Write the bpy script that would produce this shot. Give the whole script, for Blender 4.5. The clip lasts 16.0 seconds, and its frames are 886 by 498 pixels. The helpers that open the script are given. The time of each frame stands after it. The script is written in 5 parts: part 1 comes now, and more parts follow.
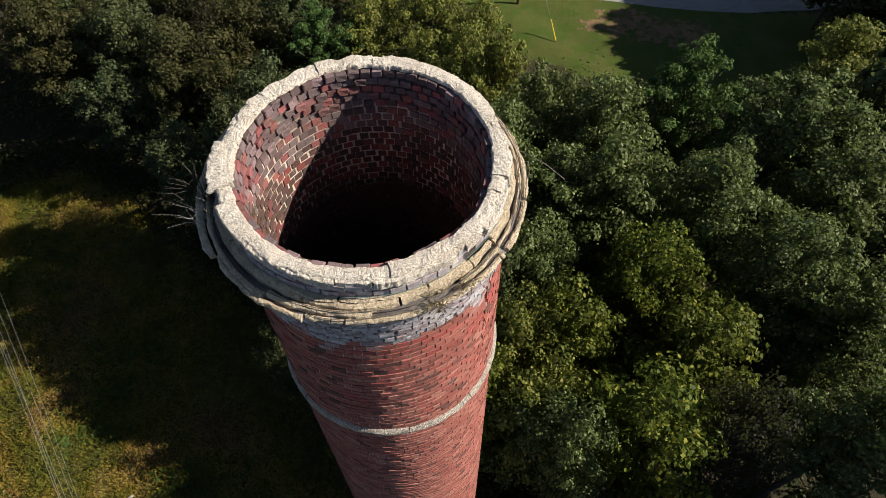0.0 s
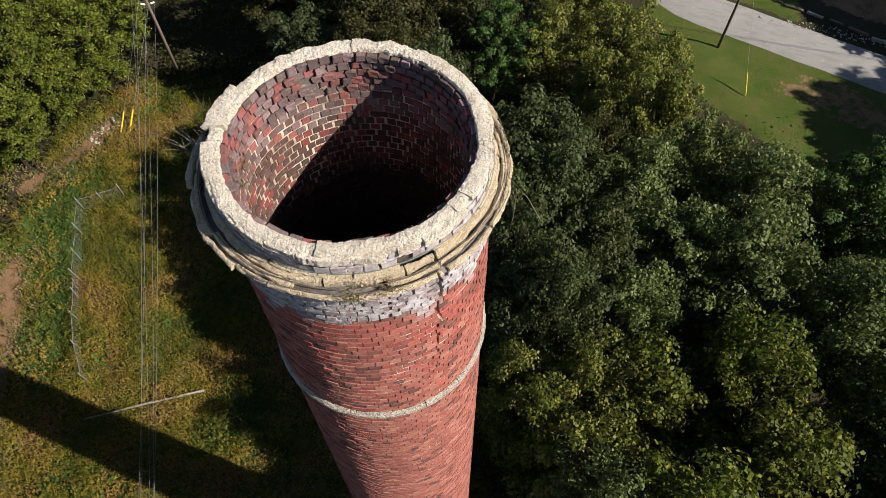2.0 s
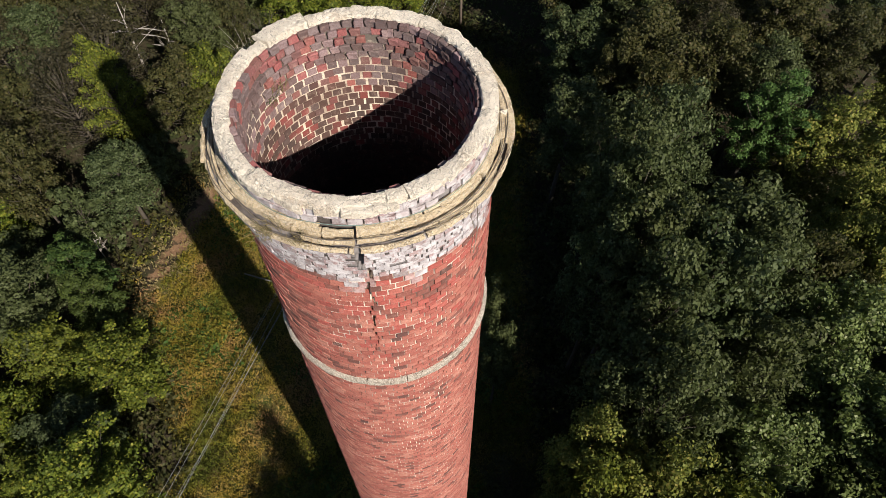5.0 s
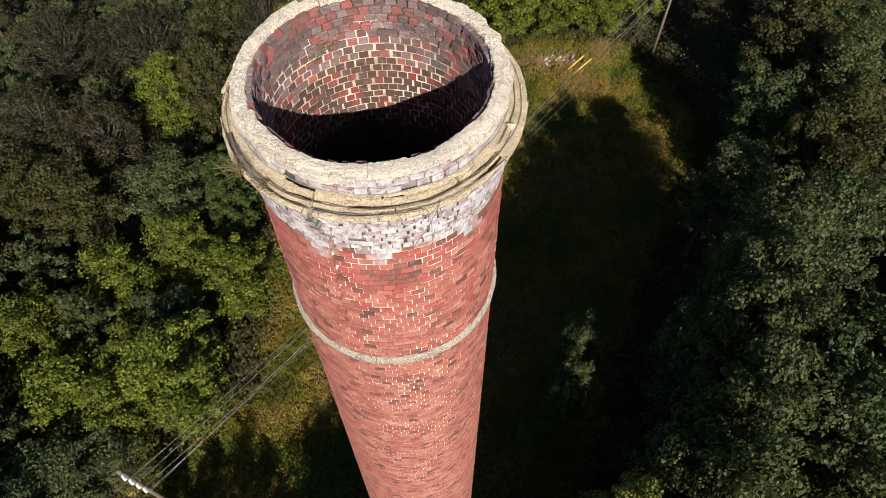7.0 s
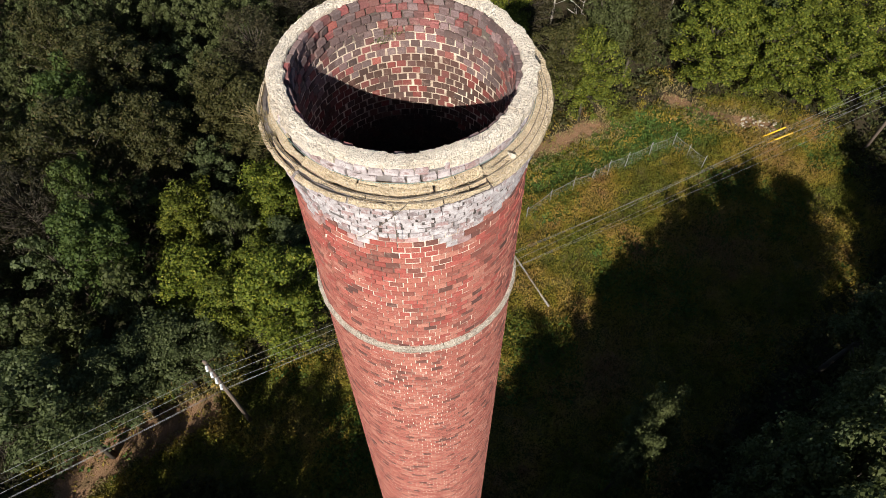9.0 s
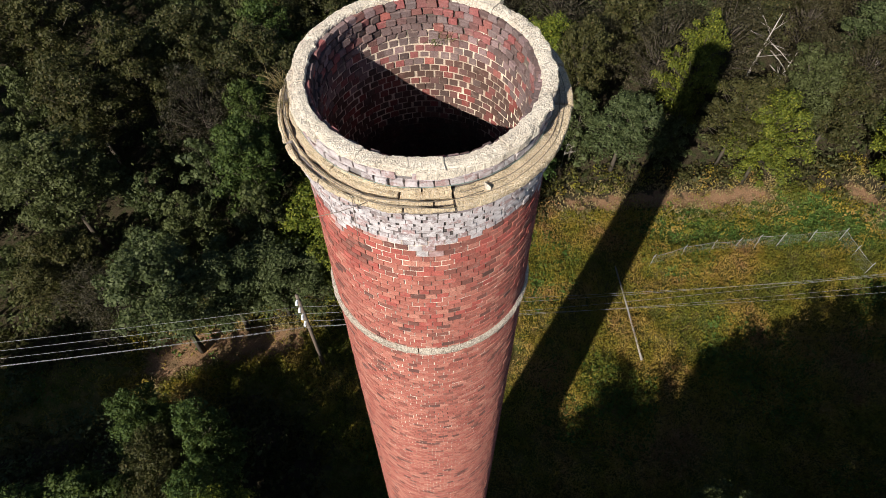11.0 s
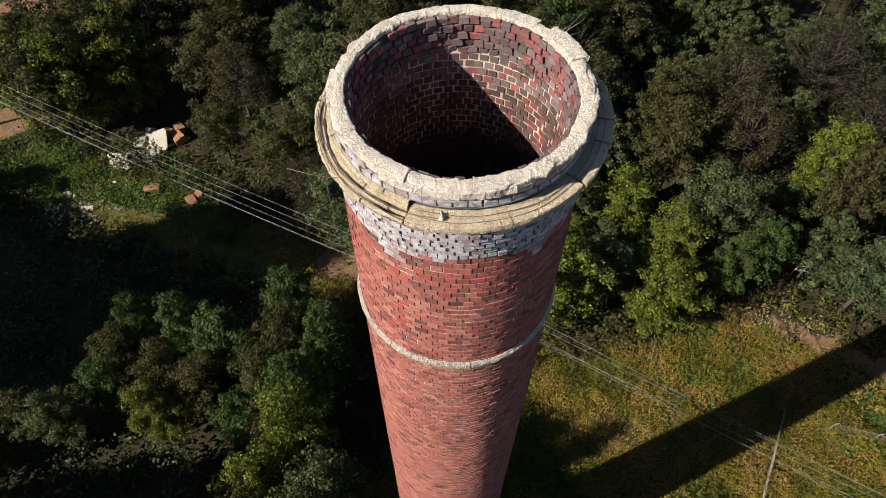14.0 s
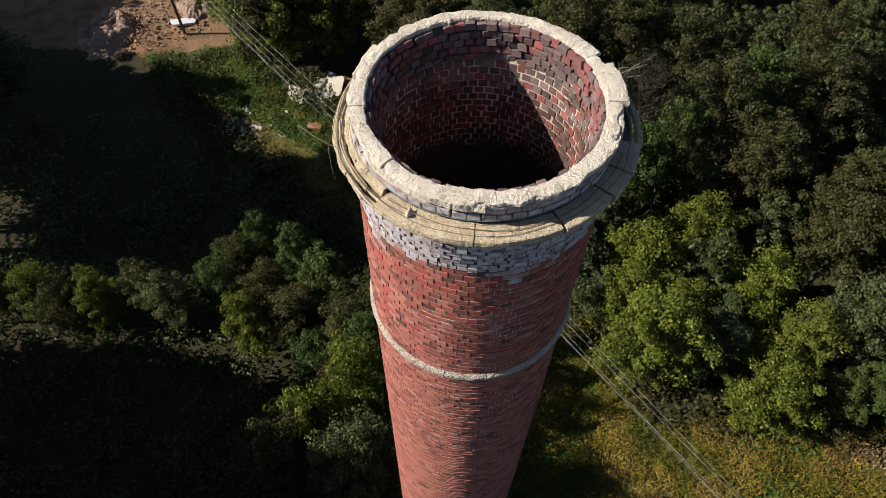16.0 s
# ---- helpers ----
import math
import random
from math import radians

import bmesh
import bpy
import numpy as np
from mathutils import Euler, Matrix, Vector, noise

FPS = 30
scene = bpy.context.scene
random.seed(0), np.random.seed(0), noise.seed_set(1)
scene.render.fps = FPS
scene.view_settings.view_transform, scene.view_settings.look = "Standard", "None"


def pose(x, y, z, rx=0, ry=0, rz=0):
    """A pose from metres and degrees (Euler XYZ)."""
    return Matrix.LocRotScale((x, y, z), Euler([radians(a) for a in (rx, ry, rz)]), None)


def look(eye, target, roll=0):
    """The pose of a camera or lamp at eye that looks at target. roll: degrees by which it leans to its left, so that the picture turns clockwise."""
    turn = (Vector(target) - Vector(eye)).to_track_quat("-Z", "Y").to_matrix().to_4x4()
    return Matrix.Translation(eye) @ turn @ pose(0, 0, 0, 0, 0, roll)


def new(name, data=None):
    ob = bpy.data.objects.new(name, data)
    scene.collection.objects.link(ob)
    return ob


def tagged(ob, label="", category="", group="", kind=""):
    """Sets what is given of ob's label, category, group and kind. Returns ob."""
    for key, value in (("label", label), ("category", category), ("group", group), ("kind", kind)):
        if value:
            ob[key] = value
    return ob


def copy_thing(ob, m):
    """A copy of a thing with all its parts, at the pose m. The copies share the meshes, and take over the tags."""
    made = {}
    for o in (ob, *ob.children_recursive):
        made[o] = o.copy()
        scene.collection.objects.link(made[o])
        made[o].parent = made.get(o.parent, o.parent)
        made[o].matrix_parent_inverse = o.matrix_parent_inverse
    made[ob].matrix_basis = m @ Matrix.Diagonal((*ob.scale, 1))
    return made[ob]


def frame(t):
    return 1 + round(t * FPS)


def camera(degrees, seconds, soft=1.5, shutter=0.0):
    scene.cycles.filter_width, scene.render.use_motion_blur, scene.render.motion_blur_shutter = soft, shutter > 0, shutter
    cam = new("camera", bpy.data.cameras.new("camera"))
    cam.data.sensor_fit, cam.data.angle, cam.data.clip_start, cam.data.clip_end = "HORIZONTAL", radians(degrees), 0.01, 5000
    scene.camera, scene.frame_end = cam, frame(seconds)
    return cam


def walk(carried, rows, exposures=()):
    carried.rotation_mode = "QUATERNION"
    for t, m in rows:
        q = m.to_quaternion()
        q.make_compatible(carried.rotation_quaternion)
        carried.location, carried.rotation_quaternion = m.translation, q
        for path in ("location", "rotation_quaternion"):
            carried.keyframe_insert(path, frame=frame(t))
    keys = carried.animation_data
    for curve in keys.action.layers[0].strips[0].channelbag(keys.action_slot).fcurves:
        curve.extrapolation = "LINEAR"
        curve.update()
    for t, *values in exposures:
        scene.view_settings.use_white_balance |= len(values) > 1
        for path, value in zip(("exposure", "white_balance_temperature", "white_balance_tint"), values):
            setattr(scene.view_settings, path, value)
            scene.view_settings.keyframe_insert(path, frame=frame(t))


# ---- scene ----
cam = camera(69.9, 16.0, soft=0.85)
# seconds, eye x y z, bearing (clockwise from +y), pitch, lean to the left
ROWS = [
    (0, 0.525, -4.057, 48.063, 3.278, -57.125, -0.249),
    (0.5, 0.953, -4.026, 48.052, -1.924, -57.121, -0.195),
    (1, 1.38, -3.958, 48.042, -7.235, -57.102, -0.145),
    (1.5, 1.798, -3.859, 48.039, -12.866, -57.085, -0.09),
    (2, 2.195, -3.739, 48.037, -18.432, -57.105, -0.028),
    (2.5, 2.586, -3.586, 48.034, -24.007, -57.098, 0.036),
    (3, 2.961, -3.388, 48.027, -29.523, -57.078, 0.111),
    (3.5, 3.303, -3.154, 48.014, -35.034, -57.076, 0.171),
    (4, 3.614, -2.891, 47.993, -40.384, -57.062, 0.23),
    (4.2, 3.731, -2.779, 47.983, -42.478, -57.054, 0.246),
    (6.3, 4.743, -1.368, 47.826, -64.389, -56.921, 0.251),
    (6.5, 4.815, -1.208, 47.823, -66.713, -56.907, 0.214),
    (7, 4.97, -0.789, 47.828, -72.702, -56.864, 0.099),
    (7.5, 5.085, -0.355, 47.85, -78.776, -56.803, -0.018),
    (8, 5.159, 0.086, 47.881, -84.736, -56.727, -0.118),
    (8.5, 5.188, 0.528, 47.91, -90.554, -56.655, -0.173),
    (8.7, 5.184, 0.707, 47.921, -92.855, -56.638, -0.187),
    (10.8, 4.606, 2.481, 47.999, -115.848, -56.718, -0.111),
    (11, 4.515, 2.635, 48.009, -118.059, -56.714, -0.097),
    (11.5, 4.265, 3.0, 48.034, -123.555, -56.68, -0.061),
    (12, 3.981, 3.336, 48.059, -129.039, -56.65, -0.054),
    (12.5, 3.66, 3.65, 48.079, -134.766, -56.617, -0.089),
    (13, 3.305, 3.935, 48.092, -140.832, -56.588, -0.133),
    (13.5, 2.948, 4.168, 48.097, -146.495, -56.558, -0.145),
    (14, 2.579, 4.37, 48.092, -151.803, -56.552, -0.091),
    (14.5, 2.171, 4.541, 48.082, -157.405, -56.549, 0.004),
    (15, 1.774, 4.662, 48.069, -162.467, -56.55, 0.119),
    (15.5, 1.361, 4.752, 48.045, -167.985, -56.556, 0.263),
    (16, 0.956, 4.794, 48.021, -173.684, -56.536, 0.406),
]


def aim(x, y, z, bearing, pitch, lean):
    b, p = radians(bearing), radians(pitch)
    return look((x, y, z), (x + math.sin(b) * math.cos(p), y + math.cos(b) * math.cos(p), z + math.sin(p)), lean)


walk(cam, [(t, aim(*rest)) for t, *rest in ROWS], exposures=[(0.0, 0.77), (16.0, 0.77)])

# ---- light: low morning sun from the east, clear sky ----
SUN_AZ, SUN_EL = -3.3, 35.0
world = bpy.data.worlds.new("sky")
scene.world = world
world.use_nodes = True
sky = world.node_tree.nodes.new("ShaderNodeTexSky")
sky.sky_type, sky.sun_disc = "NISHITA", False
sky.air_density, sky.dust_density, sky.ozone_density = 0.6, 0.3, 1.0
sky.sun_elevation, sky.sun_rotation = radians(SUN_EL), radians(90 - SUN_AZ)
back = world.node_tree.nodes["Background"]
back.inputs["Strength"].default_value = 0.065
world.node_tree.links.new(sky.outputs[0], back.inputs["Color"])
sun = new("sun", bpy.data.lights.new("sun", "SUN"))
sun.data.energy, sun.data.angle, sun.data.color = 5.0, radians(0.55), (1.0, 0.93, 0.84)
ca, sa, ce = math.cos(radians(SUN_AZ)), math.sin(radians(SUN_AZ)), math.cos(radians(SUN_EL))
sun.matrix_world = look((90 * ca * ce, 90 * sa * ce, 90 * math.sin(radians(SUN_EL))), (0, 0, 0))

# ---- materials ----


class Mat:
    """A small builder of node materials."""

    def __init__(self, name, rough=0.8, spec=0.3, metal=0.0):
        self.m = bpy.data.materials.new(name)
        self.m.use_nodes = True
        self.t = self.m.node_tree
        self.b = self.t.nodes["Principled BSDF"]
        self.b.inputs["Roughness"].default_value = rough
        self.b.inputs["Specular IOR Level"].default_value = spec
        self.b.inputs["Metallic"].default_value = metal
        self.geo = self.n("ShaderNodeNewGeometry")

    def n(self, kind):
        return self.t.nodes.new(kind)

    def link(self, a, b):
        self.t.links.new(a, b)

    def put(self, socket, v):
        if isinstance(v, bpy.types.NodeSocket):
            self.link(v, socket)
        elif isinstance(v, tuple) and len(v) == 3 and socket.type == "RGBA":
            socket.default_value = (*v, 1)
        else:
            socket.default_value = v

    def noise(self, scale, detail=4, rough=0.6, stretch=None, out="Fac"):
        x = self.n("ShaderNodeTexNoise")
        x.inputs["Scale"].default_value, x.inputs["Detail"].default_value, x.inputs["Roughness"].default_value = scale, detail, rough
        src = self.geo.outputs["Position"]
        if stretch:
            mp = self.n("ShaderNodeMapping")
            mp.inputs["Scale"].default_value = stretch
            self.link(src, mp.inputs["Vector"])
            src = mp.outputs[0]
        self.link(src, x.inputs["Vector"])
        return x.outputs[out]

    def step(self, v, lo, hi, a=0.0, b=1.0):
        x = self.n("ShaderNodeMapRange")
        x.interpolation_type = "SMOOTHSTEP"
        for k, w in zip(("Value", "From Min", "From Max", "To Min", "To Max"), (v, lo, hi, a, b)):
            self.put(x.inputs[k], w)
        return x.outputs[0]

    def math(self, op, a, b=0.5):
        x = self.n("ShaderNodeMath")
        x.operation = op
        self.put(x.inputs[0], a)
        self.put(x.inputs[1], b)
        return x.outputs[0]

    def mix(self, f, a, b, blend="MIX"):
        x = self.n("ShaderNodeMix")
        x.data_type, x.blend_type = "RGBA", blend
        self.put(x.inputs[0], f)
        self.put(x.inputs[6], a)
        self.put(x.inputs[7], b)
        return x.outputs[2]

    def ramp(self, f, *stops):
        x = self.n("ShaderNodeValToRGB")
        while len(x.color_ramp.elements) < len(stops):
            x.color_ramp.elements.new(0.5)
        for e, (p, c) in zip(x.color_ramp.elements, stops):
            e.position, e.color = p, (*c, 1)
        self.put(x.inputs[0], f)
        return x.outputs[0]

    def attr(self, name):
        x = self.n("ShaderNodeAttribute")
        x.attribute_name = name
        return x.outputs["Fac"]

    def island(self):
        return self.geo.outputs["Random Per Island"]

    def per_object(self):
        return self.n("ShaderNodeObjectInfo").outputs["Random"]

    def done(self, colour, bump=None, strength=0.5, distance=0.02, rough=None):
        self.put(self.b.inputs["Base Color"], colour)
        if rough is not None:
            self.put(self.b.inputs["Roughness"], rough)
        if bump is not None:
            x = self.n("ShaderNodeBump")
            x.inputs["Strength"].default_value, x.inputs["Distance"].default_value = strength, distance
            self.link(bump, x.inputs["Height"])
            self.link(x.outputs[0], self.b.inputs["Normal"])
        return self.m


def brick_material(name, stops, by_object=False, lime=0.0, soot=0.0):
    m = Mat(name, 0.85, 0.25)
    r = m.per_object() if by_object else m.island()
    c = m.ramp(r, *stops)
    c = m.mix(m.step(m.noise(48, 4, 0.7), 0.38, 0.70, 0.0, 0.55), c, (0.09, 0.04, 0.032))
    c = m.mix(m.step(m.noise(11, 5, 0.7), 0.52, 0.72, 0.0, 0.32), c, (0.45, 0.31, 0.25))
    if soot:
        c = m.mix(m.step(m.noise(2.2, 5), 0.35, 0.65, 0.0, soot), c, (0.055, 0.045, 0.04))
    if lime:
        chips = m.math("ADD", m.noise(16, 5, 0.7), m.math("MULTIPLY", m.math("SUBTRACT", m.math("FRACT", m.math("MULTIPLY", r, 7.31)), 0.5), 0.22))
        c = m.mix(m.step(chips, 0.51, 0.61, lime, 0.15), c, m.mix(m.step(m.noise(9, 5, 0.7), 0.35, 0.65), (0.56, 0.53, 0.53), (0.31, 0.285, 0.285)))
        c = m.mix(m.step(m.noise(34, 4, 0.7), 0.56, 0.68, 0, 0.6), c, (0.09, 0.075, 0.07))
    return m.done(c, m.noise(70, 5, 0.7), 0.6, 0.006)


RED = [(0.0, (0.279, 0.084, 0.065)), (0.2, (0.396, 0.143, 0.105)), (0.42, (0.324, 0.098, 0.075)), (0.66, (0.450, 0.193, 0.142)), (0.84, (0.297, 0.094, 0.071)), (0.93, (0.198, 0.077, 0.060)), (1.0, (0.099, 0.049, 0.043))]
DEEP = [(0.0, (0.276, 0.068, 0.054)), (0.35, (0.386, 0.094, 0.075)), (0.6, (0.423, 0.134, 0.102)), (0.8, (0.267, 0.087, 0.066)), (0.92, (0.184, 0.074, 0.058)), (1.0, (0.092, 0.048, 0.040))]
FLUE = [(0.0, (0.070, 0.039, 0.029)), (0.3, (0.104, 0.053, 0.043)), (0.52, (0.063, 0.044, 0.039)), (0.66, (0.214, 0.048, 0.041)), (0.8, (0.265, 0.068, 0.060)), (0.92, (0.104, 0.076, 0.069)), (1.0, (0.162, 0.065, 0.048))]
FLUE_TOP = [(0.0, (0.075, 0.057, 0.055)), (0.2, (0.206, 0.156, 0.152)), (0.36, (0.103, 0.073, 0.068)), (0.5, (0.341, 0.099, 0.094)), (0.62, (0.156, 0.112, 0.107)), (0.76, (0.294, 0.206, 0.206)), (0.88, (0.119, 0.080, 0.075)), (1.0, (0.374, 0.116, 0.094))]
M_RED = brick_material("red_radial_brick", RED)
M_DEEP = brick_material("dark_red_brick", DEEP)
M_DEEP_PIECE = brick_material("dark_red_brick_piece", DEEP, True)
M_FLUE = brick_material("flue_brick", FLUE, soot=0.35)
# near-black palette: the shade deep in the flue is put into the brick colour
FLUE_SHADE = [(0.0, (0.020, 0.015, 0.013)), (0.5, (0.040, 0.024, 0.021)), (0.8, (0.070, 0.026, 0.023)), (1.0, (0.032, 0.026, 0.024))]
M_FLUE_SHADE = brick_material("shade_dark_flue_brick", FLUE_SHADE, soot=0.5)
M_FLUE_PIECE = brick_material("flue_brick_piece", FLUE_TOP, True, soot=0.3)
M_FLUE_UPPER = brick_material("upper_flue_brick", FLUE_TOP, soot=0.3)
LIMED = [(0.0, (0.22, 0.14, 0.13)), (0.4, (0.34, 0.21, 0.20)), (0.75, (0.24, 0.19, 0.185)), (1.0, (0.15, 0.12, 0.12))]
M_LIME = brick_material("limewashed_brick", LIMED, lime=0.88)
M_LIME_FADED = brick_material("faded_limewash_brick", RED, lime=0.42)
M_LIME_PIECE = brick_material("limewashed_brick_piece", LIMED, True, lime=0.72)


def mortar_material(name, light, dark, lo, hi):
    m = Mat(name, 0.95, 0.1)
    c = m.mix(m.step(m.noise(1.3, 5), lo, hi), light, dark)
    c = m.mix(m.step(m.noise(40, 3), 0.4, 0.7, 0, 0.5), c, (0.16, 0.13, 0.11))
    return m.done(c, m.noise(90, 4), 0.7, 0.006)


M_MORTAR = mortar_material("weathered_mortar", (0.74, 0.63, 0.52), (0.13, 0.075, 0.06), 0.44, 0.60)


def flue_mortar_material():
    """Pale joints, washed out and blackened in the top courses, with shade painted in deep in the flue."""
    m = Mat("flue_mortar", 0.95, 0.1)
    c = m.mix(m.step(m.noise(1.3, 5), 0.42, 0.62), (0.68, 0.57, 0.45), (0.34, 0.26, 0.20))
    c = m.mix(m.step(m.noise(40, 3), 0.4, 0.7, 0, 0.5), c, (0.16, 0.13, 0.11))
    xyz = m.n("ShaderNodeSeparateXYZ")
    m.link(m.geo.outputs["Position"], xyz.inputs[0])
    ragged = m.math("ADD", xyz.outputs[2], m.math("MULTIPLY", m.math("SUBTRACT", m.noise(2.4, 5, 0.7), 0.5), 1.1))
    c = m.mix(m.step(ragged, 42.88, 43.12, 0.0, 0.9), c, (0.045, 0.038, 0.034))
    # below the sun's reach, shade is painted into the mortar colour
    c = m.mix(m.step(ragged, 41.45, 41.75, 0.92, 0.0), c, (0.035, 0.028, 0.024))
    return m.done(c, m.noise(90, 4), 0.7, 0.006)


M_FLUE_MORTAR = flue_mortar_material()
M_LIME_MORTAR = mortar_material("limewash_mortar", (0.22, 0.20, 0.195), (0.07, 0.06, 0.055), 0.4, 0.6)


def concrete_material(name, light, mid, stain):
    m = Mat(name, 0.95, 0.15)
    c = m.mix(m.step(m.noise(5, 6, 0.75), 0.35, 0.65), light, mid)
    c = m.mix(m.step(m.noise(2.2, 6, 0.75), 0.52, 0.66, 0, 0.7), c, stain)
    c = m.mix(m.step(m.noise(60, 4, 0.8), 0.46, 0.66, 0, 0.6), c, (0.90, 0.84, 0.74))
    c = m.mix(m.step(m.noise(75, 5, 0.85, (1.0, 1.3, 1.1)), 0.53, 0.68, 0, 0.7), c, (0.17, 0.13, 0.09))
    c = m.mix(m.step(m.noise(8, 6, 0.8, (1.2, 1.0, 1.4)), 0.55, 0.75, 0, 0.5), c, (0.24, 0.19, 0.13))
    crack = m.math("ABSOLUTE", m.math("SUBTRACT", m.noise(4.5, 6, 0.62, (1.0, 1.0, 0.6)), 0.5))
    c = m.mix(m.step(crack, 0.002, 0.007, 0.6, 0.0), c, (0.07, 0.055, 0.04))
    h = m.math("ADD", m.noise(48, 5, 0.8), m.math("MULTIPLY", m.noise(12, 5, 0.7), 1.5))
    return m.done(c, h, 1.0, 0.035)


M_CAP = concrete_material("rim_mortar_cap", (0.90, 0.80, 0.655), (0.78, 0.675, 0.535), (0.56, 0.45, 0.34))
M_WASH = concrete_material("ledge_mortar_wash", (0.74, 0.59, 0.38), (0.59, 0.45, 0.28), (0.40, 0.29, 0.17))
M_RING = concrete_material("stone_band", (0.52, 0.45, 0.36), (0.40, 0.34, 0.27), (0.26, 0.19, 0.15))


def plain_material(name, a, b, scale=8.0, rough=0.7, spec=0.3, metal=0.0, bump=0.3):
    m = Mat(name, rough, spec, metal)
    c = m.mix(m.noise(scale, 5), a, b)
    c = m.mix(m.step(m.noise(scale * 9, 3), 0.5, 0.75, 0, 0.4), c, tuple(v * 0.5 for v in a))
    return m.done(c, m.noise(scale * 6, 4), bump, 0.01)


M_CABLE = plain_material("old_cable", (0.20, 0.165, 0.12), (0.11, 0.09, 0.07), 20, 0.6)
M_COPPER = plain_material("green_copper_wire", (0.20, 0.29, 0.26), (0.11, 0.17, 0.15), 20, 0.6)
M_WIRE = plain_material("line_wire", (0.30, 0.30, 0.29), (0.20, 0.20, 0.20), 3, 0.5, 0.4, 0.3)
M_POLE = plain_material("weathered_pole_wood", (0.17, 0.13, 0.10), (0.09, 0.07, 0.055), 3, 0.85)
M_POLE_PALE = plain_material("bleached_pole_wood", (0.27, 0.25, 0.21), (0.18, 0.16, 0.14), 3, 0.85)
M_PORCELAIN = plain_material("grey_porcelain", (0.72, 0.73, 0.74), (0.58, 0.60, 0.62), 6, 0.3, 0.5)
M_YELLOW = plain_material("yellow_plastic", (0.72, 0.50, 0.04), (0.60, 0.40, 0.03), 4, 0.5)
M_STEEL = plain_material("galvanised_steel", (0.34, 0.35, 0.34), (0.22, 0.22, 0.21), 6, 0.5, 0.5, 0.5)
M_SLAB = plain_material("broken_concrete", (0.43, 0.39, 0.32), (0.29, 0.265, 0.21), 1.2, 0.9)
M_RUSTY = plain_material("rusty_brown_rubble", (0.36, 0.19, 0.10), (0.24, 0.12, 0.07), 1.5, 0.9)
M_SIDING = plain_material("blue_grey_siding", (0.045, 0.065, 0.12), (0.03, 0.045, 0.085), 2, 0.6)
M_PANE = plain_material("dark_window_glass", (0.02, 0.025, 0.03), (0.03, 0.035, 0.04), 2, 0.08, 0.6, 0.0, 0.0)
M_ROOF = plain_material("dark_blue_roofing", (0.04, 0.055, 0.10), (0.025, 0.035, 0.065), 3, 0.7)
M_WHITE = plain_material("white_paint", (0.78, 0.78, 0.76), (0.66, 0.66, 0.64), 5, 0.5)
M_PALE_HEAP = plain_material("pale_debris", (0.33, 0.235, 0.175), (0.16, 0.105, 0.075), 1.1, 0.9)
M_TIMBER = plain_material("old_timber", (0.20, 0.15, 0.11), (0.09, 0.07, 0.05), 2, 0.9)
M_BARK = plain_material("grey_bark", (0.085, 0.070, 0.052), (0.045, 0.037, 0.028), 5, 0.9)
M_BARK_PALE = plain_material("pale_bark", (0.38, 0.35, 0.31), (0.22, 0.19, 0.16), 5, 0.9)


def leaf_material(name, *stops, thin=0.36, patchy=0.0):
    m = Mat(name, 0.6, 0.18)
    f = m.island()
    if patchy:
        broad = m.step(m.math("ADD", m.math("MULTIPLY", m.noise(0.15, 5, 0.65), 0.85), m.math("MULTIPLY", m.noise(1.6, 3), 0.15)), 0.36, 0.64)
        f = m.math("ADD", m.math("MULTIPLY", broad, patchy), m.math("MULTIPLY", f, 1 - patchy))
    c = m.ramp(f, *stops)
    t = m.per_object()
    c = m.mix(m.step(t, 0.0, 1.0, 0.0, 0.45), c, m.mix(0.5, c, (0.10, 0.085, 0.02)))
    m.put(m.b.inputs["Base Color"], c)
    tr = m.n("ShaderNodeBsdfTranslucent")
    m.put(tr.inputs["Color"], m.mix(0.4, c, (0.11, 0.14, 0.03)))
    mx = m.n("ShaderNodeMixShader")
    mx.inputs[0].default_value = thin
    m.link(m.b.outputs[0], mx.inputs[1])
    m.link(tr.outputs[0], mx.inputs[2])
    m.link(mx.outputs[0], m.t.nodes["Material Output"].inputs["Surface"])
    return m.m


L_DARK = leaf_material("dark_green_leaves", (0.0, (0.032, 0.044, 0.019)), (0.5, (0.054, 0.074, 0.026)), (0.85, (0.091, 0.111, 0.045)), (1.0, (0.118, 0.140, 0.062)))
L_GREEN = leaf_material("green_leaves", (0.0, (0.026, 0.052, 0.014)), (0.6, (0.043, 0.078, 0.019)), (1.0, (0.081, 0.116, 0.025)))
L_YELLOW = leaf_material("yellow_green_leaves", (0.0, (0.050, 0.071, 0.011)), (0.5, (0.095, 0.125, 0.015)), (0.85, (0.158, 0.180, 0.021)), (1.0, (0.258, 0.242, 0.036)))
L_OLIVE = leaf_material("olive_leaves", (0.0, (0.025, 0.027, 0.011)), (0.55, (0.046, 0.050, 0.017)), (0.9, (0.071, 0.067, 0.023)), (1.0, (0.106, 0.080, 0.036)))
L_PINE = leaf_material("pine_needles", (0.0, (0.040, 0.085, 0.023)), (0.6, (0.070, 0.135, 0.034)), (1.0, (0.120, 0.200, 0.052)))
L_GREY = leaf_material("thin_grey_brown_leaves", (0.0, (0.018, 0.016, 0.012)), (0.6, (0.032, 0.029, 0.018)), (1.0, (0.059, 0.049, 0.029)))
L_SAGE = leaf_material("sage_green_leaves", (0.0, (0.060, 0.084, 0.029)), (0.5, (0.105, 0.144, 0.039)), (0.85, (0.176, 0.217, 0.068)), (1.0, (0.278, 0.301, 0.159)))
